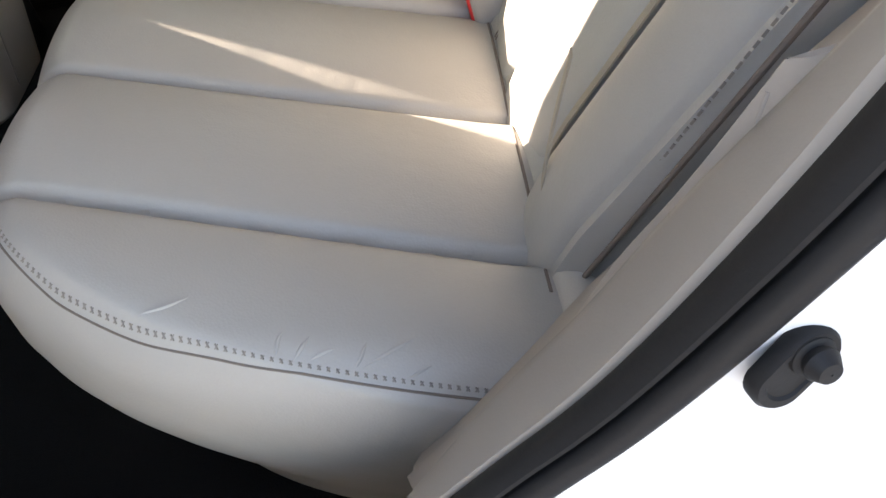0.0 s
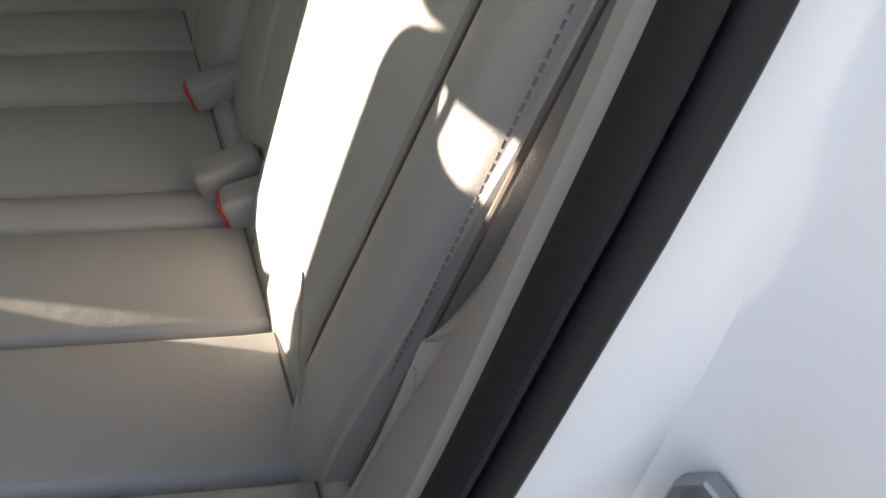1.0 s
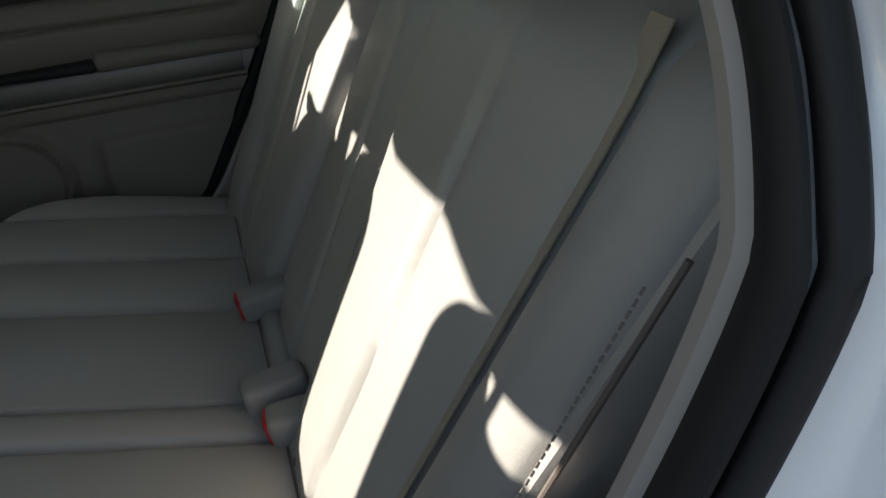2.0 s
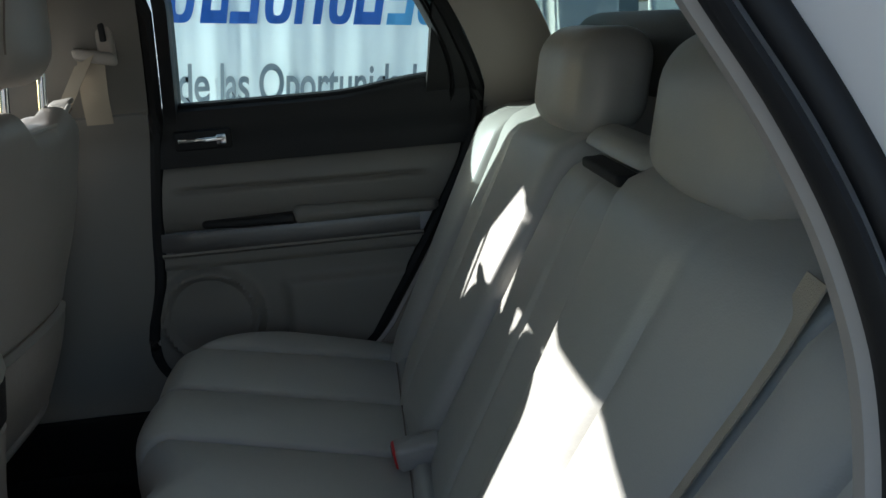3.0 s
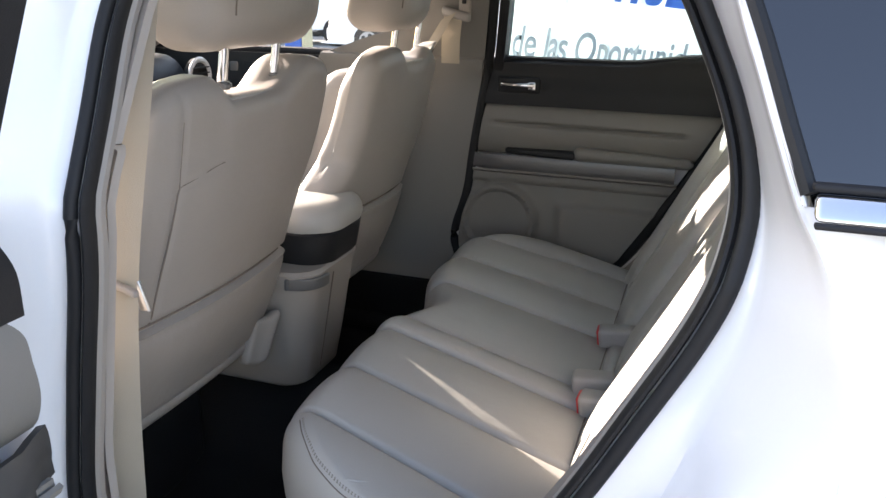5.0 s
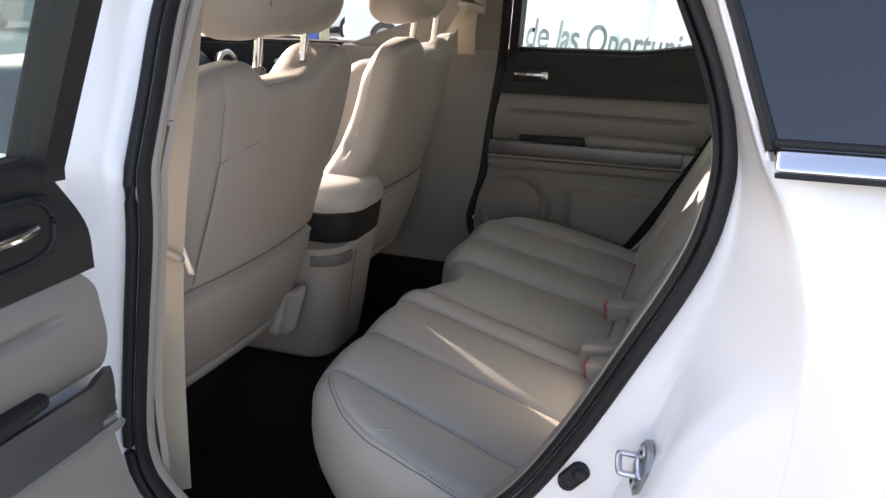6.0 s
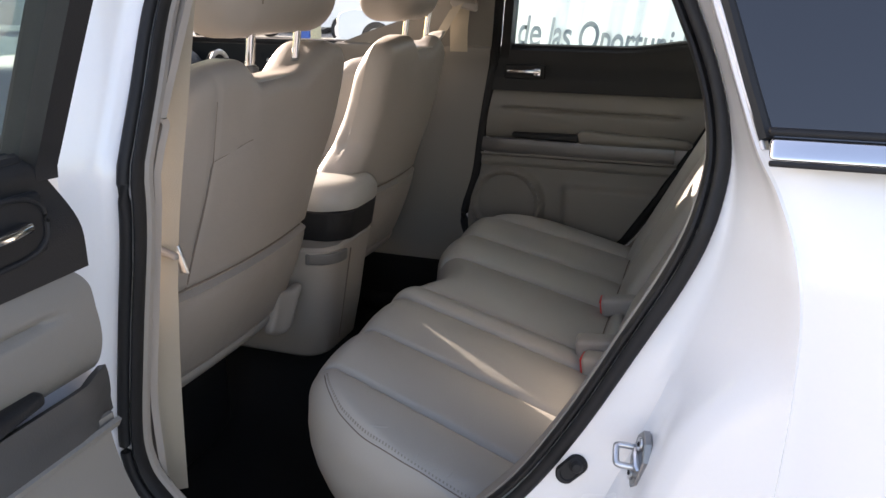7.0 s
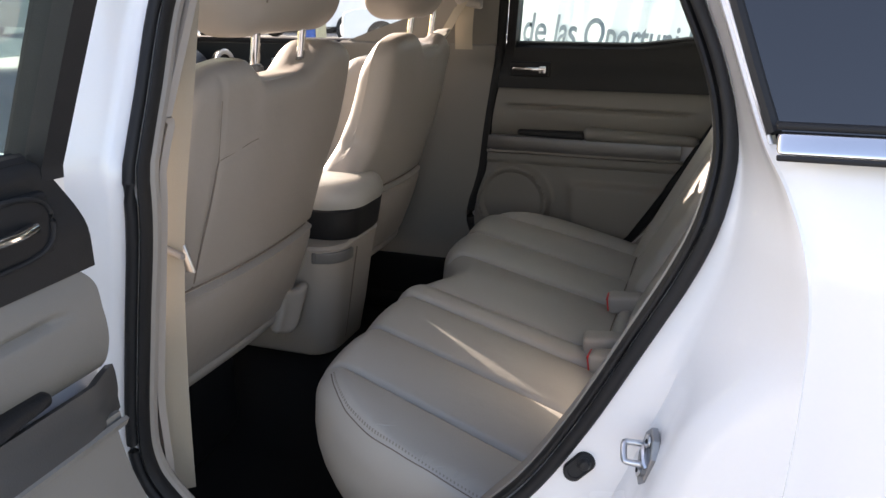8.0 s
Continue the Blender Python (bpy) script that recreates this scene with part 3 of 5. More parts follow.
for s in (-1, 1):
    # pillars: B inside, A inside, C inside
    def b_trim(u, z):
        if s > 0:
            x1 = -0.470 + door_front(z) - 0.016
        else:
            x1 = lerp_table(z, ((0.46, -0.54), (0.80, -0.545), (0.95, -0.52), (1.10, -0.495), (1.36, -0.475), (1.50, -0.45)))
        x0 = -0.60 - (0.34 * smooth01((1.33 - z) / 0.15) if s > 0 else 0.0)
        return (x0 + (x1 - x0) * u, s * (lean(z, 0.722) - 0.016 * math.sin(math.pi * u) - 0.012 * smooth01((1.21 - z) / 0.010)), z)
    # same trim both sides; the far side's dimness is put into its colour
    part("pillar_trim", panel_grid(frange(0, 1, 10), sorted(frange(0.46, 1.50, 30) + [1.199, 1.202, 1.206, 1.211]), b_trim, 0.01), TRIM_DIM if s > 0 else TRIM, car, "beige pillar trim")
    part("front_pillar_trim", tube([(-1.70, s * 0.71, 1.14), (-1.40, s * 0.675, 1.29), (-1.12, s * 0.64, 1.41), (-0.88, s * 0.615, 1.485)], 0.035, 8), TRIM, car)
    part("roof_rail_trim", tube([(-0.90, s * 0.660, 1.545), (-0.6, s * 0.655, 1.565), (-0.3, s * 0.645, 1.56), (0.0, s * 0.62, 1.54), (0.7, s * 0.60, 1.51), (1.5, s * 0.60, 1.45)], 0.022, 8), HEADLINER, car)
    def c_trim(u, z):
        x0 = lerp_table(z, ((1.10, 0.255), (1.21, 0.262), (1.26, 0.245), (1.33, 0.215), (1.42, 0.165), (1.52, 0.10)))
        w = lerp_table(z, ((1.10, 0.16), (1.21, 0.17), (1.30, 0.165), (1.44, 0.16), (1.52, 0.22)))
        return (x0 + u * w, s * (lean(z, 0.725) - 0.012 * math.sin(math.pi * u)), z)
    part("rear_pillar_trim", panel_grid(frange(0, 1, 8), frange(1.158, 1.52, 14), c_trim, 0.008), TRIM, car, "beige rear pillar trim")
    part("rear_side_trim", panel_grid(frange(0, 1, 10), frange(0.60, 1.158, 18), lambda u, z: (lerp_table(z, ((0.60, -0.075), (0.68, 0.012), (0.93, 0.160), (1.06, 0.226), (1.158, 0.262))) + u * 0.20, s * (0.715 - 0.03 * smooth01((1.1 - z) / 0.25)), z), 0.008), TRIM, car, "beige side trim beside the rear backrest")

part("dashboard", rbox(0.50, 1.40, 0.34, 0.09, 6, warp=lambda x, y, z: (x - 0.10 * (y / 0.7) ** 2, y, z + 0.02 * groove(y, -0.35, 0.2)), mid=(-1.52, 0, 1.02)), BLACK, car, "dark dashboard")
dv = part("air_vent", cyl(0.050, 0.02, 32, (-1.262, 0.56, 1.135), "X", bevel=0.003), RUBBER, car, "round air vent with a bright ring")
part("vent_ring", tube([Vector((-1.252, 0.56 + 0.047 * math.cos(t), 1.135 + 0.047 * math.sin(t))) for t in [2 * math.pi * k / 32 for k in range(32)]], 0.008, 8, closed=True, flat=0.6, up=(1, 0, 0)), SILVERRING, dv)
for q in (-0.024, -0.008, 0.008, 0.024):
    part("vent_blade", rbox(0.012, 0.078, 0.004, 0.0015, 2, mid=(-1.250, 0.56, 1.135 + q)), BLACK, dv)
part("windscreen", panel_grid(frange(-0.66, 0.66, 7), frange(0, 1, 6), lambda y, v: (-1.80 + 0.90 * v - 0.08 * (1 - (y / 0.66) ** 2), y, 1.08 + 0.42 * v + 0.03 * v * (1 - (y / 0.66) ** 2)), 0.005), SHADED, car, "tinted windscreen")
part("bonnet", rbox(1.0, 1.6, 0.25, 0.08, 4, mid=(-2.35, 0, 0.95)), PAINT, car)

# ---- rear bench ----
def ribbon(points, width, d, across):
    pts = spline(points, 40)
    w = Vector(across).normalized() * width / 2
    return thick(skin([[p - w for p in pts], [p - w * 0.3 for p in pts], [p + w * 0.3 for p in pts], [p + w for p in pts]]), d)


CUSH_SEAMS = (-0.522, -0.345, -0.160, -0.085, 0.165, 0.350, 0.550)


def bench_front(y):
    """The front edge of the cushion: two lobes with a shallower middle, and rounded ends."""
    base = -0.417 + 0.055 * smooth01(1 - abs(y - 0.045) / 0.16)
    e = max(0.0, abs(y) - 0.45) / 0.207
    return base + 0.44 * (1 - math.sqrt(max(0.0, 1 - min(1.0, e) ** 2)))


def bench_top(x, y):
    y0, y = y, y / (1 + 0.28 * min(0.0, x))     # the sewn channels close up towards the front
    z = 0.668 - 0.265 * (x - 0.01)
    crown = 0.0
    ks = (-0.66,) + CUSH_SEAMS + (0.68,)
    y = max(-0.66, min(0.68, y))
    for a, b in zip(ks, ks[1:]):
        if a <= y <= b:
            crown = 0.012 * math.sin(math.pi * (y - a) / (b - a)) ** 0.7
    z += crown
    for s in CUSH_SEAMS:
        z -= 0.013 * groove(y, s, 0.0052)
    z -= 0.05 * max(0.0, (abs(y0) - 0.60) / 0.08) ** 2
    return z


def bench_section(y):
    f = bench_front(y)
    r = 0.055
    pts = [(0.10, 0.56), (0.075, 0.62), (0.06, bench_top(0.06, y) - 0.012)]
    for x in frange(0.045, f + r, 15):
        pts.append((x, bench_top(x, y)))
    zt = bench_top(f + r, y)
    for k in range(1, 10):
        a = k / 10 * math.pi / 2
        pts.append((f + r - r * math.sin(a), zt - r * 1.15 * (1 - math.cos(a))))
    zb = zt - r * 1.15
    for k in range(1, 8):
        v = k / 7
        pts.append((f - 0.012 * math.sin(math.pi * v) + 0.075 * v * v, zb - (zb - 0.458) * v))
    pts += [(f + 0.08, 0.435), (f + 0.20, 0.43)]
    return pts


rear_seat = thing("rear_seat", "beige leather rear bench with seamed cushion and split backrest", "car seat")
rows = []
ys = sorted(set(round(v, 4) for v in frange(-0.655, 0.655, 460)))
end = bench_section(ys[0])
for dy, k in ((-0.062, 0.0), (-0.058, 0.25), (-0.046, 0.5), (-0.026, 0.78), (-0.010, 0.93)):
    rows.append([Vector((x, ys[0] + dy, z - 0.055 * (1 - k) ** 1.5 * (z > 0.5))) for x, z in end])
for y in ys:
    rows.append([Vector((x, y * (1 - 0.055 * smooth01((0.70 - z) / 0.24)), z)) for x, z in bench_section(y)])
end = bench_section(ys[-1])
for dy, k in ((0.010, 0.93), (0.026, 0.78), (0.046, 0.5), (0.058, 0.25), (0.062, 0.0)):
    rows.append([Vector((x, ys[-1] + dy, z - 0.055 * (1 - k) ** 1.5 * (z > 0.5))) for x, z in end])
cushion = part("seat_cushion", skin(rows, closed_v=True, caps=True), BEIGE, rear_seat, "beige leather bench cushion with sewn channels")
# double-sewn edge round the end of the cushion
def bench_skin(x, y):
    """Height of the cushion's leather over a point of the plan."""
    f, r = bench_front(y), 0.055
    if x >= f + r:
        return bench_top(x, y)
    k = min(1.0, (f + r - x) / r)
    return bench_top(f + r, y) - r * 1.15 * (1 - math.sqrt(1 - k * k))


def laid(points, lift):
    return [Vector((x, y, bench_skin(x, y) + lift)) for x, y in points]


EDGE = [(p.x, p.y) for p in spline([(-0.372, -0.500, 0), (-0.354, -0.527, 0), (-0.327, -0.556, 0), (-0.304, -0.574, 0), (-0.260, -0.597, 0), (-0.210, -0.613, 0), (-0.168, -0.623, 0), (-0.099, -0.634, 0), (-0.035, -0.641, 0), (0.02, -0.645, 0)], 150)]
part("seam_welt", tube(laid(EDGE, -0.0002), 0.0010, 6), THREAD, cushion)
st = bmesh.new()
for (ax, ay), (bx, by) in zip(EDGE[::2], EDGE[1::2]):
    d = Vector((bx - ax, by - ay)).normalized()
    n = Vector((-d.y, d.x)) * (1 if d.x > 0 else -1)
    for long in (0.0016, -0.0016):
        c = Vector((ax, ay)) + n * 0.0045
        p = [c - n * 0.0012 + d * long * 0.6, c + n * 0.0012 - d * long * 0.6]
        t = tube(laid([(q.x, q.y) for q in p], 0.0003), 0.0006, 4)
        me = bpy.data.meshes.new("tmp")
        t.to_mesh(me)
        t.free()
        st.from_mesh(me)
        bpy.data.meshes.remove(me)
tagged(part("stitching", st, SEWING, cushion, smooth=False), kind="stuff")
# soft wrinkles drawn from the sewn edge across the leather
for (x0, y0), (x1, y1), (x2, y2) in (((-0.257, -0.588), (-0.241, -0.583), (-0.226, -0.574)), ((-0.171, -0.616), (-0.170, -0.608), (-0.167, -0.599)), ((-0.161, -0.619), (-0.156, -0.612), (-0.150, -0.603)),
                                     ((-0.122, -0.623), (-0.118, -0.616), (-0.114, -0.607)), ((-0.118, -0.623), (-0.100, -0.614), (-0.083, -0.604)), ((-0.090, -0.629), (-0.083, -0.626), (-0.074, -0.622)),
                                     ((-0.150, -0.618), (-0.141, -0.614), (-0.134, -0.611))):
    line = laid([(p.x, p.y) for p in spline([(x0, y0, 0), (x1, y1, 0), (x2, y2, 0)], 14)], -0.0002)
    rows = []
    for i, p in enumerate(line):
        k = 0.0003 + 0.0013 * math.sin(math.pi * i / 13)
        rows.append([p + Vector((k * math.cos(q), k * math.sin(q) * 0.4, k * math.sin(q))) for q in [2 * math.pi * e / 8 for e in range(8)]])
    part("wrinkle", skin(rows, closed_v=True, caps=True), BEIGE, cushion)


def back_x(z):
    return 0.030 + 0.36 * (z - 0.66) + 0.14 * max(0.0, z - 0.72) - 0.10 * max(0.0, z - 1.12)


def slab(yl, yr, z0, z1, d, puff, seams=(), round_top=0.05, nz=34, ny=36, lift=0.0):
    """A padded piece of backrest between two lines yl(z), yr(z)."""
    rows = []
    for i in range(nz):
        v = i / (nz - 1)
        z = z0 + (z1 - z0) * v
        a, b = yl(z), yr(z)
        row = []
        for j in range(ny):
            u = j / (ny - 1)
            y = a + (b - a) * u
            edge_u = min(u, 1 - u) * (b - a)
            ez = min(z1 - z, (z - z0) * 3)
            bulge = puff * math.sin(math.pi * u) ** 0.55
            drop = 0.014 * (1 - smooth01(edge_u / 0.016)) + round_top * (1 - math.sqrt(1 - (1 - min(1, ez / round_top)) ** 2))
            for s, wd, dp in seams:
                drop += dp * groove(y, s(z), wd)
            row.append(Vector((back_x(z) - bulge + drop - lift, y, z)))
        rows.append(row)
    front = rows
    bm = bmesh.new()
    g = [[bm.verts.new(p) for p in r] for r in front]
    h = [[bm.verts.new(Vector((back_x(p.z) + d, p.y, p.z))) for p in r] for r in front]
    for i in range(nz - 1):
        for j in range(ny - 1):
            bm.faces.new((g[i][j], g[i][j + 1], g[i + 1][j + 1], g[i + 1][j]))
            bm.faces.new((h[i + 1][j], h[i + 1][j + 1], h[i][j + 1], h[i][j]))
    for i in range(nz - 1):
        for j in (0, ny - 1):
            bm.faces.new((g[i][j], g[i + 1][j], h[i + 1][j], h[i][j]))
    for j in range(ny - 1):
        for i in (0, nz - 1):
            bm.faces.new((g[i][j], g[i][j + 1], h[i][j + 1], h[i][j]))
    return bm


split_l = lambda z: -0.435 - 0.235 * (z - 0.69)
split_r = lambda z: 0.495
bolster_edge = lambda z: -0.586 - 0.235 * (z - 0.80)
mid_l = lambda z: -0.150 + 0.03 * (z - 0.86)
mid_r = lambda z: 0.150 - 0.12 * (z - 0.80)
part("backrest", slab(split_l, mid_l, 0.60, 1.185, 0.10, 0.020, seams=((lambda z: -0.300 - 0.165 * (z - 0.68), 0.007, 0.010),)), BEIGE, rear_seat, "beige leather backrest of the wide side")
part("backrest", slab(mid_r, split_r, 0.60, 1.185, 0.10, 0.020, seams=((lambda z: 0.330 + 0.03 * (z - 0.68), 0.007, 0.010),)), BEIGE, rear_seat, "beige leather backrest of the narrow side")
part("folding_armrest", slab(lambda z: mid_l(z) + 0.004, lambda z: mid_r(z) - 0.004, 0.60, 1.155, 0.08, 0.012, lift=-0.018, seams=((lambda z: -0.03, 0.006, 0.008),)), BEIGE, rear_seat, "folded-up beige centre armrest")
part("armrest_slot", rbox(0.03, 0.14, 0.014, 0.005, 3, mid=(0.286, -0.066, 1.160)), RUBBER, rear_seat)
part("backrest_head", slab(lambda z: mid_l(z) + 0.004, lambda z: mid_r(z) - 0.004, 1.165, 1.190, 0.07, 0.003, lift=-0.030, round_top=0.018), BEIGE, rear_seat)
part("side_bolster", slab(bolster_edge, lambda z: split_l(z) - 0.003, 0.60, 1.185, 0.12, 0.030, seams=((lambda z: bolster_edge(z) + 0.020, 0.004, 0.005),)), BEIGE, rear_seat, "beige leather side bolster")
part("side_bolster", slab(lambda z: split_r(z) + 0.006, lambda z: 0.64 + 0.16 * (z - 0.80), 0.60, 1.165, 0.12, 0.030, seams=((lambda z: 0.60 + 0.14 * (z - 0.80), 0.004, 0.006),)), BEIGE, rear_seat)


GAP = [Vector((0.045 + 0.162 * k / 30, -0.5610 - 0.0955 * k / 30, 0.70 + 0.40 * k / 30)) for k in range(-4, 31)]
part("bolster_gap", tube([p + Vector((0.001, 0, 0)) for p in GAP], 0.0022, 8), THREAD, rear_seat)
st = bmesh.new()
for i in range(4, 66):
    c = GAP[i // 2].lerp(GAP[min(34, i // 2 + 1)], 0.5 * (i % 2)) + Vector((-0.0050, 0.0105, 0))
    d = (GAP[-1] - GAP[0]).normalized() * 0.0022
    bmesh.ops.create_cube(st, size=1.0, matrix=Matrix.Translation(c) @ d.to_track_quat("X", "Z").to_matrix().to_4x4() @ Matrix.Diagonal((0.0044, 0.0011, 0.0016, 1)))
tagged(part("stitching", st, SEWING, rear_seat, smooth=False), kind="stuff")
part("backrest_foot", tube([(0.0365, y, 0.668 + 0.003 * math.sin(17 * y)) for y in frange(-0.60, 0.60, 60)], 0.0185, 14), BEIGE, rear_seat, "narrow padded roll at the foot of the backrest")
part("cushion_gap", tube([(0.0155, y, bench_top(0.0155, y) + 0.0002) for y in frange(-0.560, 0.60, 240)], 0.0014, 8), THREAD, rear_seat)
for y in (-0.497, -0.505, -0.214, -0.220):
    part("foot_seam", tube([(0.0365 - 0.0187 * math.cos(t), y, 0.668 + 0.003 * math.sin(17 * y) + 0.0187 * math.sin(t)) for t in frange(0.1, 1.7, 10)], 0.0008, 6), THREAD, rear_seat)
DEEP = spline([(-0.070, -0.560, 0.560), (0.010, -0.560, 0.640), (0.050, -0.575, 0.710), (0.079, -0.592, 0.773), (0.112, -0.612, 0.868)], 24)
EDGE_IN = spline([(-0.100, -0.662, 0.632), (-0.040, -0.664, 0.711), (-0.015, -0.667, 0.746), (0.009, -0.670, 0.785), (0.030, -0.674, 0.833), (0.056, -0.680, 0.882), (0.083, -0.688, 0.944)], 24)
EDGE_OUT = spline([(-0.080, -0.716, 0.675), (-0.040, -0.716, 0.725), (0.000, -0.716, 0.783), (0.060, -0.716, 0.880), (0.116, -0.714, 0.972)], 24)
rows = []
for p, q, r in zip(DEEP, EDGE_IN, EDGE_OUT):
    bend = [p.lerp(q, 0.94), q + Vector((0.002, 0.001, 0)), q.lerp(r, 0.06) + Vector((-0.003, -0.001, 0))]
    rows.append([p, p.lerp(q, 0.5)] + bend + [q.lerp(r, u) + Vector((-0.003, -0.004, 0)) * math.sin(math.pi * (0.2 + 0.8 * u)) for u in (0.2, 0.4, 0.6, 0.8, 1.0)])
trim = part("wheelhouse_trim", thick(skin(rows), 0.004), TRIM, car, "beige side trim rising to a slanted step")
part("trim_step", thick(skin([[DEEP[-1].lerp(EDGE_IN[-1], u) for u in frange(0, 1, 6)], [EDGE_OUT[-1].lerp(EDGE_OUT[-1] + Vector((0.05, 0.08, -0.02)), 1 - u) for u in frange(0, 1, 6)]]), 0.004), TRIM, trim)
part("trim_crease", tube(spline([EDGE_IN[22].lerp(EDGE_OUT[22], 0.12) + Vector((-0.003, -0.002, 0)), EDGE_IN[20].lerp(EDGE_OUT[20], 0.40) + Vector((-0.003, -0.003, 0)), EDGE_IN[19].lerp(EDGE_OUT[19], 0.85) + Vector((-0.002, -0.003, 0))], 14), 0.0010, 6), TRIM, trim)
for f, s in ((split_l, -1), (split_r, 1)):
    part("split_gap", tube([(back_x(z) + 0.016, f(z) + s * 0.003, z) for z in frange(0.62, 1.10, 14)], 0.005, 6), RUBBER, rear_seat)
rb = part("outer_belt", ribbon([(back_x(z) - 0.004, split_l(z) + 0.020, z) for z in frange(1.178, 0.69, 14)], 0.030, 0.0015, (0.15, 1, 0)), WEB, rear_seat, "beige belt webbing along the backrest")


part("belt_end", ribbon([(0.052, -0.447, 0.800), (0.036, -0.466, 0.760), (0.023, -0.486, 0.722), (0.020, -0.494, 0.708)], 0.009, 0.0015, (0.15, 1, 0.2)), WEB, rb)


def rear_headrest(y):
    def w(x, yy, z):
        k = 1 - 0.20 * max(0, z / 0.08) ** 2 * 0.5
        g = 0.006 * groove(abs(yy), 0.105, 0.004)
        return (x + (g if x < 0 else 0) + 0.02 * (yy / 0.13) ** 2 + 0.15 * z, yy * k, z)
    h = part("headrest", rbox(0.115, 0.275, 0.150, 0.045, 6, warp=w, mid=(0.335, y, 1.245)), BEIGE, rear_seat, "rounded beige leather headrest")
    for s in (-0.065, 0.065):
        part("headrest_post", tube([(0.345, y + s, 1.20), (0.325, y + s, 1.13)], 0.006, 8), CHROME, h)
    return h


rear_headrest(-0.300)
rear_headrest(0.225)
part("rear_shelf", rbox(0.14, 1.30, 0.14, 0.05, 5, mid=(0.52, 0.06, 1.262)), COVER, car, "rolled dark cargo cover behind the backrest")


def buckle(name, label, at, yaw, red):
    b = thing(name, label, "seat belt buckle", at=at, group="rear seat belt buckles")
    b.rotation_euler = (0, radians(-8), radians(yaw))
    part("housing", rbox(0.080, 0.046, 0.046, 0.011, 4, warp=lambda x, y, z: (x, y * (1 - 1.2 * x), z * (1 - 0.25 * (x + 0.04) / 0.085)), mid=(0, 0, 0)), BUCKLE, b)
    if red:
        part("release_button", rbox(0.010, 0.036, 0.034, 0.004, 3, mid=(-0.0375, 0, 0.002)), RED, b, "red release button")
        part("slot", rbox(0.004, 0.026, 0.004, 0.001, 2, mid=(-0.0415, 0, 0.012)), BLACK, b)
    part("strap", rbox(0.05, 0.028, 0.010, 0.003, 2, mid=(0.060, 0, -0.008)), WEB, b)
    return b


buckle("belt_buckle", "beige belt buckle with red button lying on the cushion", (0.034, 0.130, 0.700), 3, True)
buckle("belt_buckle", "beige belt buckle with red button beside a plain one", (0.040, -0.160, 0.692), -4, True)
buckle("belt_buckle", "plain beige belt buckle of the middle seat", (0.018, -0.103, 0.702), 4, False)


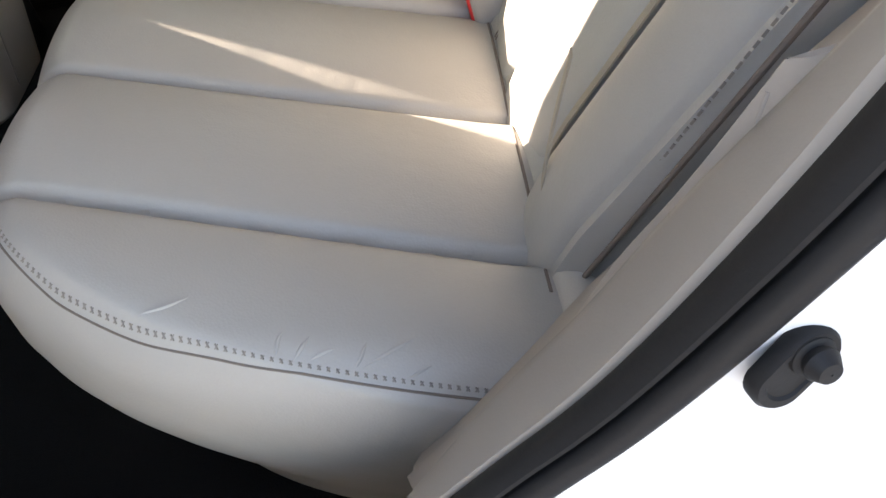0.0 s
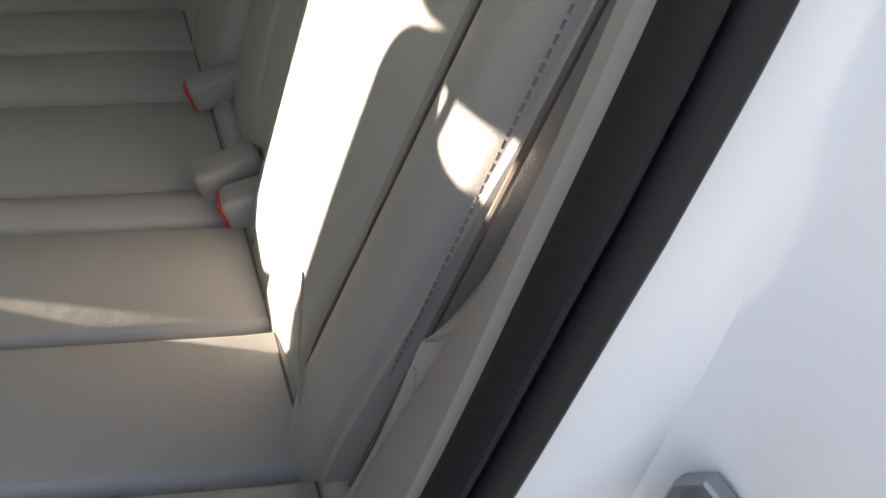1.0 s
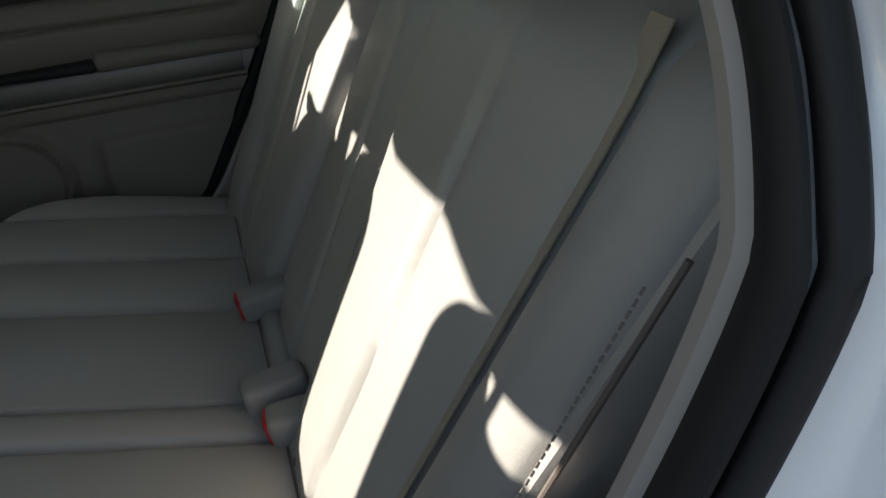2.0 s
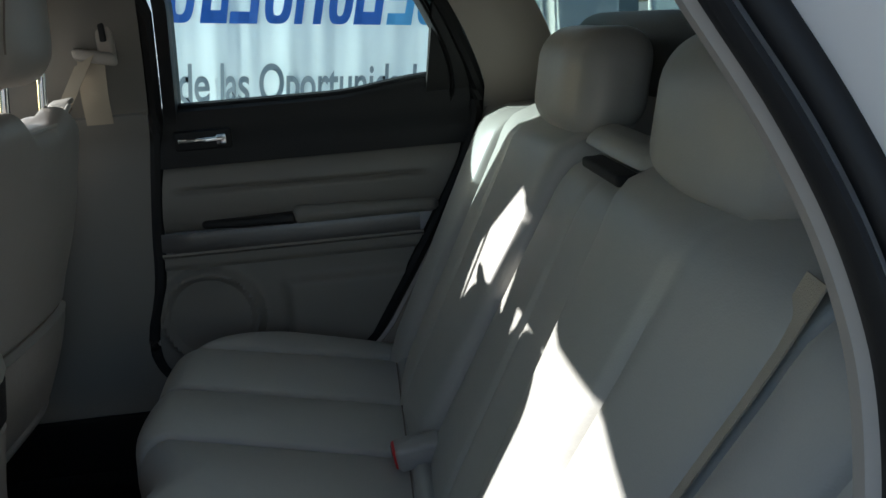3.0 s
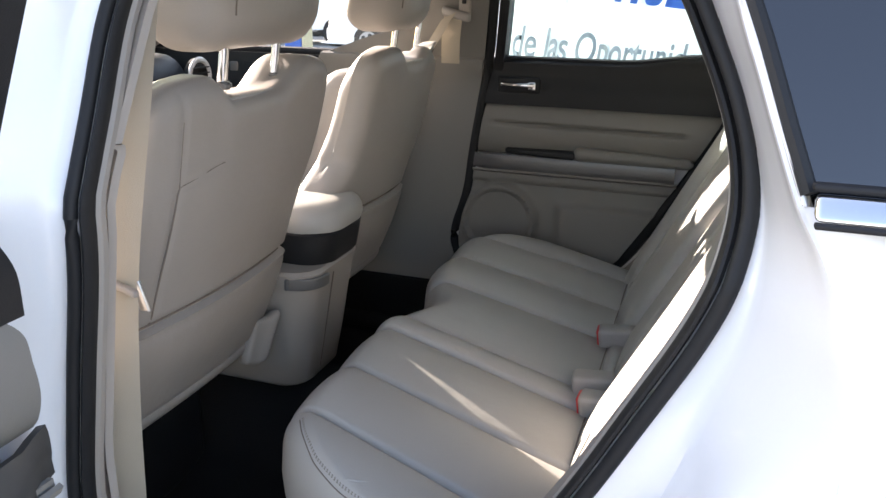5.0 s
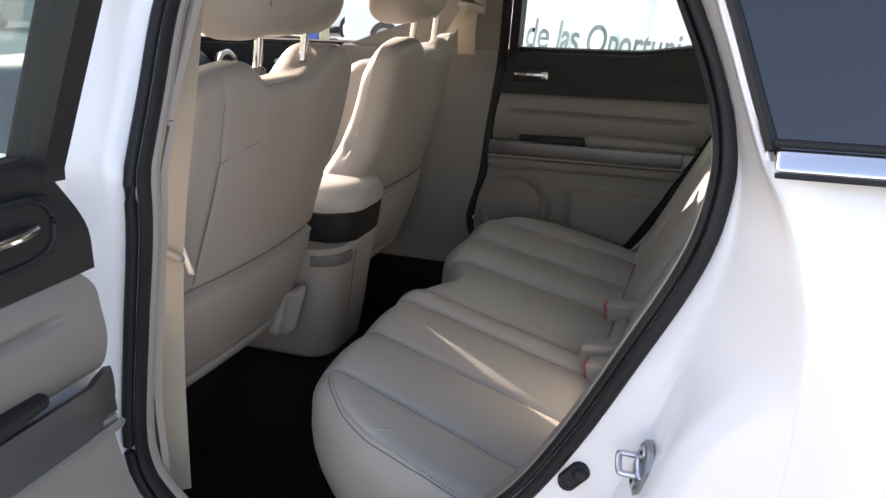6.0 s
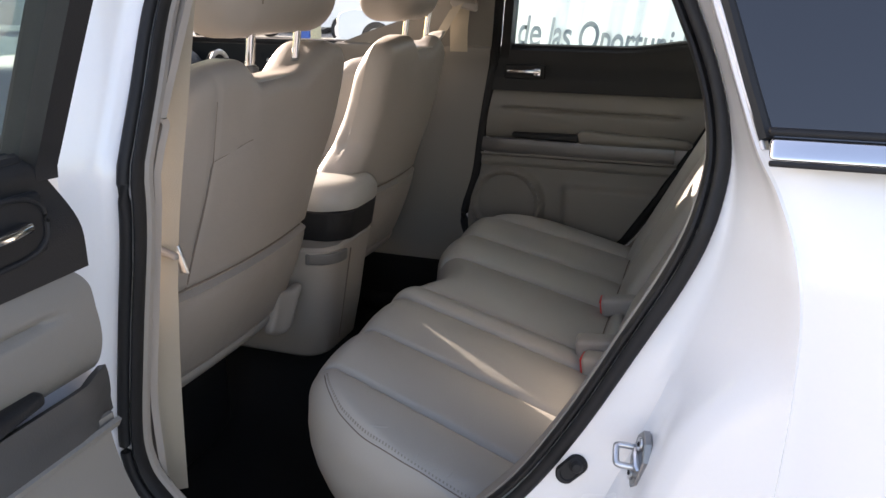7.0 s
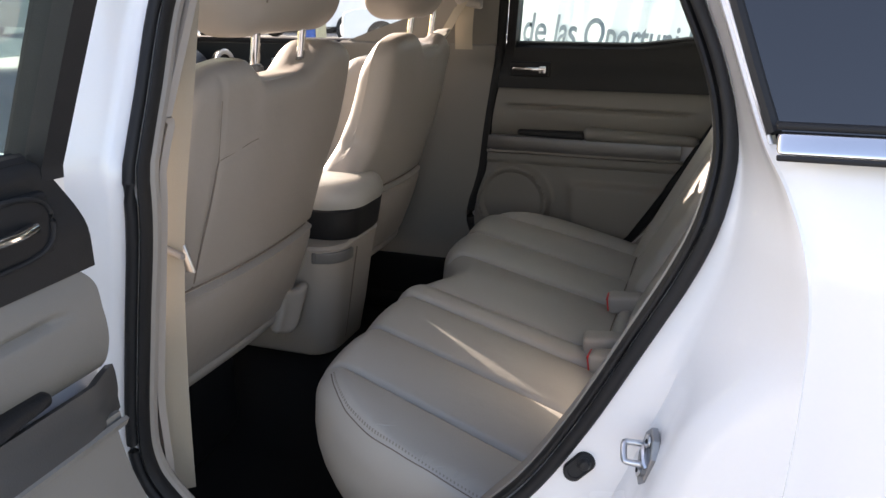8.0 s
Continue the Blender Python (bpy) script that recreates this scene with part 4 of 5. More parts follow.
# ---- front seats ----
def front_seat(yc, label, sewn=True, flare=(0.0, 0.0), swell=0.0, slim=0.0, fore=0.0, rest=(0.030, 0.315)):
    """yc: the seat's middle; flare: how far the side bolsters stand out low down; swell: how far the inner rear edge stands back; slim: how much the door side, and less so the inner side high up, is cut in; fore: shift along the car; rest: the headrest's offset and width."""
    seat = thing("front_seat", label, "car seat", at=(0, yc, 0))
    hw = 0.262
    X0, Z0 = -0.660 + fore, 0.922

    def back_shape(x, y, z):
        # x: through the pad, y: across, z: up, about the pad's middle
        z = z if z > -0.18 else -0.18 + (z + 0.18) * 0.68      # the back ends above the footwell
        v = (z + 0.30) / 0.62
        side = abs(y) / hw
        high = smooth01((v - 0.55) / 0.45)
        inner = y > 0 and swell > 0
        flat = 0.35 if slim > 0 and y < 0 else 1.0
        top = 0.036 * (smooth01((-0.035 - y) / 0.05) if y < 0.05 else 1.1 * smooth01((y - 0.075) / 0.13)) * smooth01((v - 0.75) / 0.25) - (0.025 if inner else 0.055 * flat + (0.07 if y > 0 or slim > 0 else 0.015) * (x < 0)) * side ** 4 * high + (0.016 * smooth01((y - 0.10) / 0.09) * high if inner else 0.0)
        nar = 1 - 0.08 * smooth01((0.35 - v) / 0.35) - (0.04 + 0.05 * (x < 0)) * high
        wrap = -0.008 * side ** 4
        belly = 0.020 * math.sin(math.pi * min(1, max(0, v))) * (1 - side ** 2)
        g = 0.0
        if x > 0:
            if sewn:
                g -= 0.003 * groove(y, -0.165, 0.0045) * smooth01((z - 0.185) / 0.02)
                g -= 0.0035 * groove(y, -0.167 - 0.02 * (0.19 - z), 0.0045) * smooth01((0.20 - z) / 0.02) * smooth01((z + 0.03) / 0.02)
                g -= 0.003 * groove(z, 0.190 + 0.05 * (y + 0.165) + 0.8 * (y + 0.165) ** 2, 0.0055) * smooth01((y + 0.165) / 0.01) * smooth01((-0.01 - y) / 0.12)
            g -= 0.006 * groove(z, -0.225, 0.006)
            g -= 0.011 * groove(z, -0.032, 0.006)
            g += 0.008 * smooth01((-0.036 - z) / 0.008) * smooth01((z + 0.27) / 0.2)
            g -= 0.004 * groove(z, -0.052, 0.004)
            g += 0.0025 * math.sin(9 * y + 14 * z) * math.sin(11 * z - 5 * y)
        out = flare[0 if y < 0 else 1] * smooth01((0.66 - v) / 0.2) * smooth01((side - 0.55) / 0.4) * (1 if y > 0 else -1)
        out -= slim * (smooth01(y / hw) - 0.75 * smooth01(-y / hw) * smooth01((v - 0.45) / 0.2))
        out += 0.6 * swell * smooth01(y / hw) * smooth01((v - 0.15) / 0.3)
        g += swell * smooth01(y / hw) * smooth01((x + 0.03) / 0.06) * smooth01((v - 0.55) / 0.35)
        return (x + wrap + belly + g + 0.30 * z, y * nar + out, z + top)

    bk = part("backrest", rbox(0.105, 2 * hw, 0.61, 0.036, 8, step=0.007, warp=back_shape, mid=(X0, 0, Z0)), BEIGE_DARK, seat, "beige leather backrest with a map pocket sewn across")

    def on_back(y, z, out=0.0):
        return Vector(back_shape(0.0525, y, z)) + Vector((X0 - 0.001 + out, 0, Z0))
    part("pocket_seam", tube([on_back(y, -0.030, 0.004) for y in frange(-0.215, 0.215, 30)], 0.0022, 6), THREAD, bk)
    if sewn:
        part("side_seam", tube([on_back(-0.165, z, 0.0015) for z in frange(0.265, 0.19, 8)] + [on_back(-0.167 - 0.02 * (0.19 - z), z, 0.003) for z in frange(0.18, -0.028, 14)], 0.0015, 6), THREAD, bk)
        part("cross_seam", tube([on_back(y, 0.190 + 0.05 * (y + 0.165) + 0.8 * (y + 0.165) ** 2, 0.0008) for y in frange(-0.165, -0.06, 12)], 0.0010, 6), THREAD, bk)
    # loose edge of the cover gathered round the headrest's guides
    fold = [Vector((X0 + 0.125, y, Z0 + 0.299 + 0.034 * (smooth01((-0.035 - y) / 0.05) if y < 0.05 else smooth01((y - 0.075) / 0.13)))) for y in frange(-0.06, 0.165, 22)]
    part("cover_hem", tube(fold, 0.0042, 8), BEIGE, bk)
    part("hem_seam", tube([p + Vector((0.0035, 0, -0.0055)) for p in fold], 0.0013, 6), THREAD, bk)
    part("cover_flap", rbox(0.040, 0.080, 0.011, 0.005, 4, step=0.008, warp=lambda x, y, z: (x + 0.2 * z, y, z + 0.40 * y + 0.10 * x + 0.003 * math.sin(110 * y)), mid=(X0 + 0.105, 0.158, Z0 + 0.318)), BEIGE, bk, "loose grey leather flap of the cover")
    if slim:
        part("front_padding", rbox(0.13, 0.22, 0.46, 0.055, 6, warp=lambda x, y, z: (x + 0.30 * z, y, z), mid=(X0 - 0.115, 0.085, 0.965)), BEIGE_DARK, bk)
    part("seat_cushion", rbox(0.52, 0.52, 0.15, 0.05, 5, warp=lambda x, y, z: (x, y, z - 0.12 * x), mid=(-1.10, 0, 0.70)), BEIGE_DARK, seat)
    if sewn:
        part("seat_wing", rbox(0.030, 0.070, 0.10, 0.013, 5, step=0.008, warp=lambda x, y, z: (x + 0.18 * z + 0.010 * math.sin(60 * y), y * (0.75 + 6.0 * max(0.0, z)) + 0.25 * z, z + 0.35 * abs(y)), mid=(-0.664, 0.205, 0.690)), TRIM, seat)
    part("seat_base", rbox(0.46, 0.46, 0.22, 0.02, 3, mid=(-1.06, 0, 0.46)), BLACK, seat)

    def hr(x, y, z):
        v = (z + 0.125) / 0.25
        return (x * (1 - 0.35 * v) + 0.20 * z - 0.03 * (2 * y / rest[1]) ** 2, y * (1 - 0.14 * smooth01((v - 0.4) / 0.6) - 0.10 * smooth01((0.35 - v) / 0.35)), z - 0.006 * (2 * y / rest[1]) ** 2 * (z < 0))
    h = part("headrest", rbox(0.145, rest[1], 0.25, 0.058, 8, warp=hr, mid=(-0.548, rest[0], 1.418)), BEIGE_DARK, seat, "padded beige leather headrest")
    part("headrest_seam", tube([Vector(hr(0.0725, -0.31 * rest[1] + 0.02 * math.sin(9 * z), z)) + Vector((-0.5478, rest[0], 1.418)) for z in frange(-0.070, 0.075, 16)], 0.0014, 6), THREAD, h)
    for q in (-0.018, 0.138):
        part("headrest_post", tube([(-0.540, q, 1.37), (-0.566, q, 1.19)], 0.0075, 10), CHROME, h, "bare metal headrest post")
        part("guide", cyl(0.013, 0.012, 16, (-0.556, q, 1.240), "Z", bevel=0.003), GREYTRIM, h)
    return seat


front_seat(-0.345, "beige leather seat of the driver seen from behind", flare=(0.03, 0.0), swell=0.024, rest=(0.082, 0.382))
front_seat(0.358, "beige leather passenger seat seen from behind", sewn=False, flare=(0.050, -0.02), slim=0.05, fore=0.012, rest=(0.012, 0.275))

# centre console
con = thing("centre_console", "beige and black centre console with a padded armrest lid", "console")
def round_plan(x0, x1, hw, yc, r, n=8):
    """A rectangle in plan with rounded rear corners, from x0 at the front to x1 at the rear."""
    pts = [(x0, yc - hw)]
    pts += [(x1 - r + r * math.sin(a), yc - hw + r - r * math.cos(a)) for a in [k / n * math.pi / 2 for k in range(n + 1)]]
    pts += [(x1 - r + r * math.cos(a), yc + hw - r + r * math.sin(a)) for a in [k / n * math.pi / 2 for k in range(n + 1)]]
    return pts + [(x0, yc + hw)]


def rear_x(y, x1, hw, yc, r):
    """How far back a rounded plan reaches at y."""
    q = max(0.0, abs(y - yc) - (hw - r))
    return x1 - r + math.sqrt(max(0.0, r * r - q * q))


def stack(levels, x0, yc):
    """A body through rounded plans: (z, rear x, half width, corner radius)."""
    return skin([[Vector((x, y, z)) for x, y in round_plan(x0, x1, hw, yc, r)] for z, x1, hw, r in levels], closed_v=True, caps=True)


BASE_Y, CON_Y = 0.048, 0.076     # the body's middle, and that of the band and lid
part("base", stack(((0.535, -0.650, 0.080, 0.050), (0.541, -0.626, 0.096, 0.055), (0.553, -0.613, 0.104, 0.055), (0.640, -0.598, 0.114, 0.056), (0.730, -0.586, 0.124, 0.058), (0.805, -0.572, 0.131, 0.060), (0.818, -0.569, 0.133, 0.060), (0.825, -0.575, 0.128, 0.060)), -1.22, BASE_Y), TRIM, con, "beige plastic console body")
part("black_band", stack(((0.822, -0.572, 0.100, 0.060), (0.830, -0.566, 0.106, 0.060), (0.860, -0.561, 0.108, 0.060), (0.892, -0.556, 0.110, 0.060), (0.900, -0.562, 0.104, 0.060)), -1.20, CON_Y), BLACK, con, "black plastic band under the lid")
part("armrest_lid", stack(((0.892, -0.566, 0.101, 0.070), (0.896, -0.553, 0.110, 0.075), (0.910, -0.547, 0.115, 0.080), (0.926, -0.548, 0.114, 0.080), (0.940, -0.553, 0.109, 0.080), (0.950, -0.566, 0.097, 0.075), (0.956, -0.590, 0.075, 0.060), (0.958, -0.63, 0.049, 0.040)), -0.98, CON_Y + 0.002), BEIGE, con, "padded beige leather armrest lid")
part("rear_vent", rbox(0.010, 0.075, 0.026, 0.004, 3, step=0.008, warp=lambda x, y, z: (rear_x(y - 0.050, -0.566 + 0.07 * z, 0.131, BASE_Y, 0.060) + x, y - 0.050, z + 0.800)), GREYTRIM, con, "grey cover plate")
part("panel_joint", tube([(-0.6105, 0.020, 0.57), (-0.5965, 0.022, 0.65), (-0.5722, 0.026, 0.80)], 0.0015, 6), THREAD, con)


# ---- belts ----
belt = thing("seat_belt", "beige front seat belt hanging down the pillar", "seat belt")
part("webbing", ribbon([(-0.500, -0.575, 1.50), (-0.528, -0.605, 1.25), (-0.560, -0.625, 1.02), (-0.580, -0.630, 0.80), (-0.592, -0.630, 0.58)], 0.046, 0.0016, (0.77, 0.63, 0)), WEB, belt, "beige belt webbing")
part("belt_stop", rbox(0.062, 0.012, 0.010, 0.004, 3, warp=lambda x, y, z: (x, y, z - 0.30 * x), mid=(-0.562, -0.632, 1.005)), TRIM, belt)
part("belt_tongue", rbox(0.016, 0.006, 0.045, 0.003, 3, warp=lambda x, y, z: (x - 0.3 * z, y, z), mid=(-0.545, -0.610, 0.985)), STEEL, belt, "steel belt tongue")
fb = thing("seat_belt", "beige belt on a height adjuster on the pillar", "seat belt", at=(0, -0.055, 0))
adj = part("height_adjuster", rbox(0.032, 0.018, 0.108, 0.008, 4, mid=(-0.464, 0.660, 1.372)), TRIM, fb, "beige height adjuster")
part("slot", rbox(0.012, 0.006, 0.066, 0.003, 3, mid=(-0.464, 0.650, 1.385)), BLACK, adj)
part("belt_guide", rbox(0.078, 0.022, 0.024, 0.010, 4, warp=lambda x, y, z: (x, y, z - 0.22 * x), mid=(-0.484, 0.648, 1.326)), BUCKLE, fb)
part("webbing", ribbon([(-0.492, 0.648, 1.322), (-0.500, 0.656, 1.26), (-0.504, 0.668, 1.20)], 0.050, 0.0016, (1, 0, 0)), WEB, fb)
part("webbing", ribbon([(-0.500, 0.638, 1.322), (-0.545, 0.634, 1.25), (-0.610, 0.630, 1.15), (-0.72, 0.615, 0.95)], 0.044, 0.0016, (0.9, 0.0, 0.45)), WEB, fb)

# ---- latch hardware on the jamb ----
lat = thing("door_striker", "zinc-plated door striker bolted to the white jamb", "door striker")
N = Vector((-0.94, -0.28, 0.16)).normalized()
H = (Vector((0.30, -0.95, 0.0)) - N * N.dot(Vector((0.30, -0.95, 0.0)))).normalized()
V = N.cross(H).normalized()
V = V if V.z > 0 else -V
C = Vector((0.151, -0.793, 0.905))
oct_ = [(0.0205 * math.cos(radians(a)) * k, 0.0332 * math.sin(radians(a)) * k) for a, k in ((15, 1.06), (52, 1.0), (100, 1.0), (138, 0.96), (195, 1.02), (228, 1.0), (278, 1.0), (322, 1.02))]
rows = [[C + (H * a + V * b) * s + N * h for a, b in oct_] for s, h in ((1.0, -0.004), (1.0, 0.0022), (0.95, 0.0034), (0.02, 0.0034))]
part("base_plate", skin(rows, closed_v=True), DULLSTEEL, lat, "dull zinc base plate", angle=25)
E = Vector((0.10, -0.80, -0.60))
E = (E - N * N.dot(E)).normalized() * 0.0110
F = C + V * 0.002
U = [F - E + N * 0.002, F - E + N * 0.0205, F - E * 0.75 + N * 0.0250, F + E * 0.75 + N * 0.0250, F + E + N * 0.0205, F + E + N * 0.002]
part("loop", tube(spline(U, 30), 0.0035, 10), STEEL, lat, "bent steel loop")
part("rib", tube(spline([F - E * 1.15 + N * 0.004 + H * 0.006, F - E * 0.5 + N * 0.0055 + H * 0.007, F + E * 0.5 + N * 0.0055 + H * 0.007, F + E * 1.05 + N * 0.004 + H * 0.006], 16), 0.0036, 8), STEEL, lat)
for a, b in ((0.003, 0.0195), (-0.003, -0.0195)):
    q = C + H * a + V * b + N * 0.004
    sc = part("screw", tube([q, q + N * 0.0022], 0.0070, 20), STEEL, lat)
    part("screw_recess", tube([q + N * 0.001, q + N * 0.0029], 0.0030, 6), RUBBER, sc)
but = thing("door_buffer", "oval black rubber buffer on the white jamb", "door buffer")
B = Vector((0.0765, -0.758, 0.8545))
N = Vector((0.18, -0.95, 0.20)).normalized()
D1 = Vector((0.70, 0.0, 0.70))
D1 = (D1 - N * N.dot(D1)).normalized()
D2 = N.cross(D1).normalized()
ov = [(0.0115 * math.cos(t), 0.0115 * math.sin(t) + math.copysign(0.0090, math.sin(t))) for t in [2 * math.pi * k / 24 for k in range(24)]]
rows = [[B + D2 * a * s + D1 * b * s + N * h for a, b in ov] for s, h in ((1.0, -0.004), (1.0, 0.0022), (0.92, 0.0045), (0.74, 0.0045), (0.68, 0.0032), (0.02, 0.0032))]
part("rubber_plate", skin(rows, closed_v=True), RUBBER, but)
K = B + D1 * 0.008 + D2 * 0.001
rows = [[K + (D2 * math.cos(q) + D1 * math.sin(q)) * s + N * h for q in [2 * math.pi * e / 20 for e in range(20)]] for s, h in ((0.0096, 0.002), (0.0090, 0.0052), (0.0064, 0.0062), (0.0072, 0.0080), (0.0076, 0.0098), (0.0048, 0.0150), (0.0004, 0.0155))]
part("knob", skin(rows, closed_v=True), RUBBER, but, "round rubber knob")


# ---- outside: banner, post, parked cars, building ----
CLOTH = material("banner_cloth", (0.86, 0.90, 0.90), 0.6, vary=0.06, grain=400, bump=0.2, stain=2)
cn, cl = CLOTH.node_tree.nodes, CLOTH.node_tree.links
thin, blend = cn.new("ShaderNodeBsdfTranslucent"), cn.new("ShaderNodeMixShader")
thin.inputs["Color"].default_value = (0.90, 0.95, 0.96, 1)
blend.inputs["Fac"].default_value = 0.34
cl.new(cn["Principled BSDF"].outputs["BSDF"], blend.inputs[1])
cl.new(thin.outputs["BSDF"], blend.inputs[2])
cl.new(blend.outputs["Shader"], cn["Material Output"].inputs["Surface"])
INK = material("blue_ink", (0.03, 0.14, 0.50), 0.5, vary=0.1)
INK_LIGHT = material("light_blue_ink", (0.12, 0.42, 0.72), 0.5, vary=0.1)
INK_GREY = material("grey_ink", (0.27, 0.32, 0.35), 0.6, vary=0.1)


def wave(x, z):
    deep = 0.35 + 0.65 * smooth01((0.12 - x) / 0.35)
    return deep * (0.014 * math.sin(x * 31 - z * 4 + 1.5 * math.sin(z * 3)) + 0.009 * math.sin(x * 67 - z * 9) + 0.004 * math.sin(x * 131 - z * 14)) + 0.02 * math.sin(x * 6 + z)


BAN_Y = 1.20
ban = thing("banner", "white cloth banner with blue and grey lettering hanging beside the car", "banner")
part("cloth", thick(skin([[Vector((x, BAN_Y + wave(x, z), z)) for z in frange(0.40, 2.30, 26)] for x in frange(-0.80, 0.50, 150)]), 0.002), CLOTH, ban)
for s in (-0.81, 0.51):
    part("pole", tube([(s, BAN_Y, 0.0), (s, BAN_Y, 2.35)], 0.012, 10), PAINT, ban)


def lay(bm):
    """Bends flat lettering onto the waving cloth."""
    for v in bm.verts:
        v.co.z -= 0.085 * (v.co.x + 0.15)
        v.co.y = BAN_Y - 0.008 + wave(v.co.x, v.co.z)
    return bm


def words(text, x, z, size, mat, shear=0.25):
    cu = bpy.data.curves.new("lettering", "FONT")
    cu.body, cu.size, cu.shear, cu.offset = text, size, shear, 0.0022
    tmp = new("tmp", cu)
    me = bpy.data.meshes.new_from_object(tmp.evaluated_get(bpy.context.evaluated_depsgraph_get()))
    bpy.data.objects.remove(tmp)
    bm = bmesh.new()
    bm.from_mesh(me)
    bpy.data.meshes.remove(me)
    for v in bm.verts:
        v.co = Vector((x + 0.56 * v.co.x, BAN_Y - 0.008, z + v.co.y))
    bmesh.ops.triangulate(bm, faces=bm.faces)
    bmesh.ops.subdivide_edges(bm, edges=[e for e in bm.edges if e.calc_length() > 0.02], cuts=2)
    part("lettering", lay(bm), mat, ban, smooth=False)


words("El lugar de las Oportunidades", -0.735, 1.158, 0.142, INK_GREY)
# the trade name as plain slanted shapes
def slanted_ring(x, z, w, h, thick_, gap):
    """A rounded slanted ring, open at one side where gap is set."""
    bm = bmesh.new()
    n = 28
    inner, outer = [], []
    for i in range(n + 1):
        a = 2 * math.pi * i / n * (0.8 if gap else 1.0) + (0.6 if gap else 0)
        c, s = math.cos(a), math.sin(a)
        sx, sz = math.copysign(abs(c) ** 0.6, c), math.copysign(abs(s) ** 0.6, s)
        for row, k in ((outer, 0.0), (inner, thick_)):
            px, pz = (w / 2 - k) * sx, (h / 2 - k) * sz
            row.append(bm.verts.new((x + px + 0.25 * pz, BAN_Y - 0.008, z + h / 2 + pz)))
    for i in range(n):
        bm.faces.new((outer[i], outer[i + 1], inner[i + 1], inner[i]))
    return bm


def slanted_bars(x, z, w, h, bars):
    """Slanted blocks inside one letter's cell, given as parts of its width and height."""
    bm = bmesh.new()
    for u0, u1, v0, v1 in bars:
        bm.faces.new([bm.verts.new((x + (u - 0.5) * w + 0.25 * (v - 0.5) * h, BAN_Y - 0.008, z + v * h)) for u, v in ((u0, v0), (u1, v0), (u1, v1), (u0, v1))])
    bmesh.ops.subdivide_edges(bm, edges=bm.edges[:], cuts=5, use_grid_fill=True)
    return bm


CELLS = ([(0.0, 0.3, 0.0, 1.0), (0.7, 1.0, 0.0, 1.0), (0.3, 0.7, 0.0, 0.22)],
         [(0.0, 1.0, 0.0, 0.2), (0.68, 1.0, 0.2, 0.42), (0.0, 1.0, 0.42, 0.6), (0.0, 0.32, 0.6, 0.8), (0.0, 1.0, 0.8, 1.0)],
         None,
         [(0.0, 0.3, 0.0, 1.0), (0.7, 1.0, 0.0, 1.0), (0.3, 0.7, 0.78, 1.0)],
         None)
k, xx = 0, -0.74
while xx < 0.45:
    w = (0.070, 0.062, 0.072, 0.066)[k % 4]
    m = INK if k < 11 else INK_LIGHT
    cell = CELLS[k % 5]
    shape = slanted_bars(xx, 1.358, w, 0.150, cell) if cell else slanted_ring(xx, 1.358, w, 0.150, 0.021, False)
    part("printed_shape", lay(shape), m, ban, smooth=False)
    xx += w + 0.012
    k += 1

far = thing("banner", "white cloth banner with pale blue print beyond a white post", "banner")
part("cloth", thick(skin([[Vector((x, 1.30 + wave(x, z), z)) for z in frange(0.40, 2.30, 26)] for x in frange(0.86, 2.1, 60)]), 0.002), CLOTH, far)
for s in (0.85, 2.11):
    part("pole", tube([(s, 1.30, 0.0), (s, 1.30, 2.35)], 0.012, 10), PAINT, far)
wp = thing("post", "square white painted post beside the banners", "post", at=(0.625, 1.22, 0))
part("shaft", rbox(0.17, 0.12, 3.0, 0.012, 2, mid=(0, 0, 1.5)), PAINT, wp)

POST = material("blue_post_paint", (0.02, 0.09, 0.36), 0.45, vary=0.15, stain=1.5)
CREAM = material("cream_paint", (0.45, 0.40, 0.26), 0.5, vary=0.1)
pst = thing("post", "square blue painted steel post with a cream edge", "post", at=(-5.55, 9.0, 0))
part("shaft", rbox(0.27, 0.27, 4.0, 0.02, 2, mid=(0, 0, 2.0)), POST, pst)
part("edge_strip", rbox(0.05, 0.25, 4.0, 0.01, 2, mid=(0.165, 0, 2.0)), CREAM, pst)

WALL = material("painted_wall", (0.22, 0.23, 0.24), 0.8, vary=0.12, grain=30, stain=0.5)
DARK = material("dark_opening", (0.02, 0.022, 0.028), 0.4, vary=0.3)
TYRE = material("tyre_rubber", (0.02, 0.02, 0.02), 0.8, vary=0.2)
SILVERPAINT = material("silver_paint", (0.36, 0.36, 0.37), 0.3, metal=0.5, vary=0.04, bump=0.0, coat=0.6)
PALE = material("pale_paint", (0.78, 0.78, 0.78), 0.3, vary=0.03, bump=0.0, coat=0.6)
REDLAMP = material("red_lamp", (0.5, 0.02, 0.02), 0.25, vary=0.05, bump=0.0)

bld = thing("building", "low grey building with dark openings behind the lot", "building", at=(-12, 30, 0))
part("wall", rbox(46, 0.4, 5.0, 0.02, 2, mid=(0, 0, 2.5)), WALL, bld)
for i in range(9):
    part("opening", rbox(3.0, 0.2, 2.2, 0.02, 2, mid=(-20 + i * 4.6, -0.24, 3.1)), DARK, bld)
part("canopy", rbox(46, 2.5, 0.3, 0.05, 2, mid=(0, -1.2, 4.4)), WALL, bld)


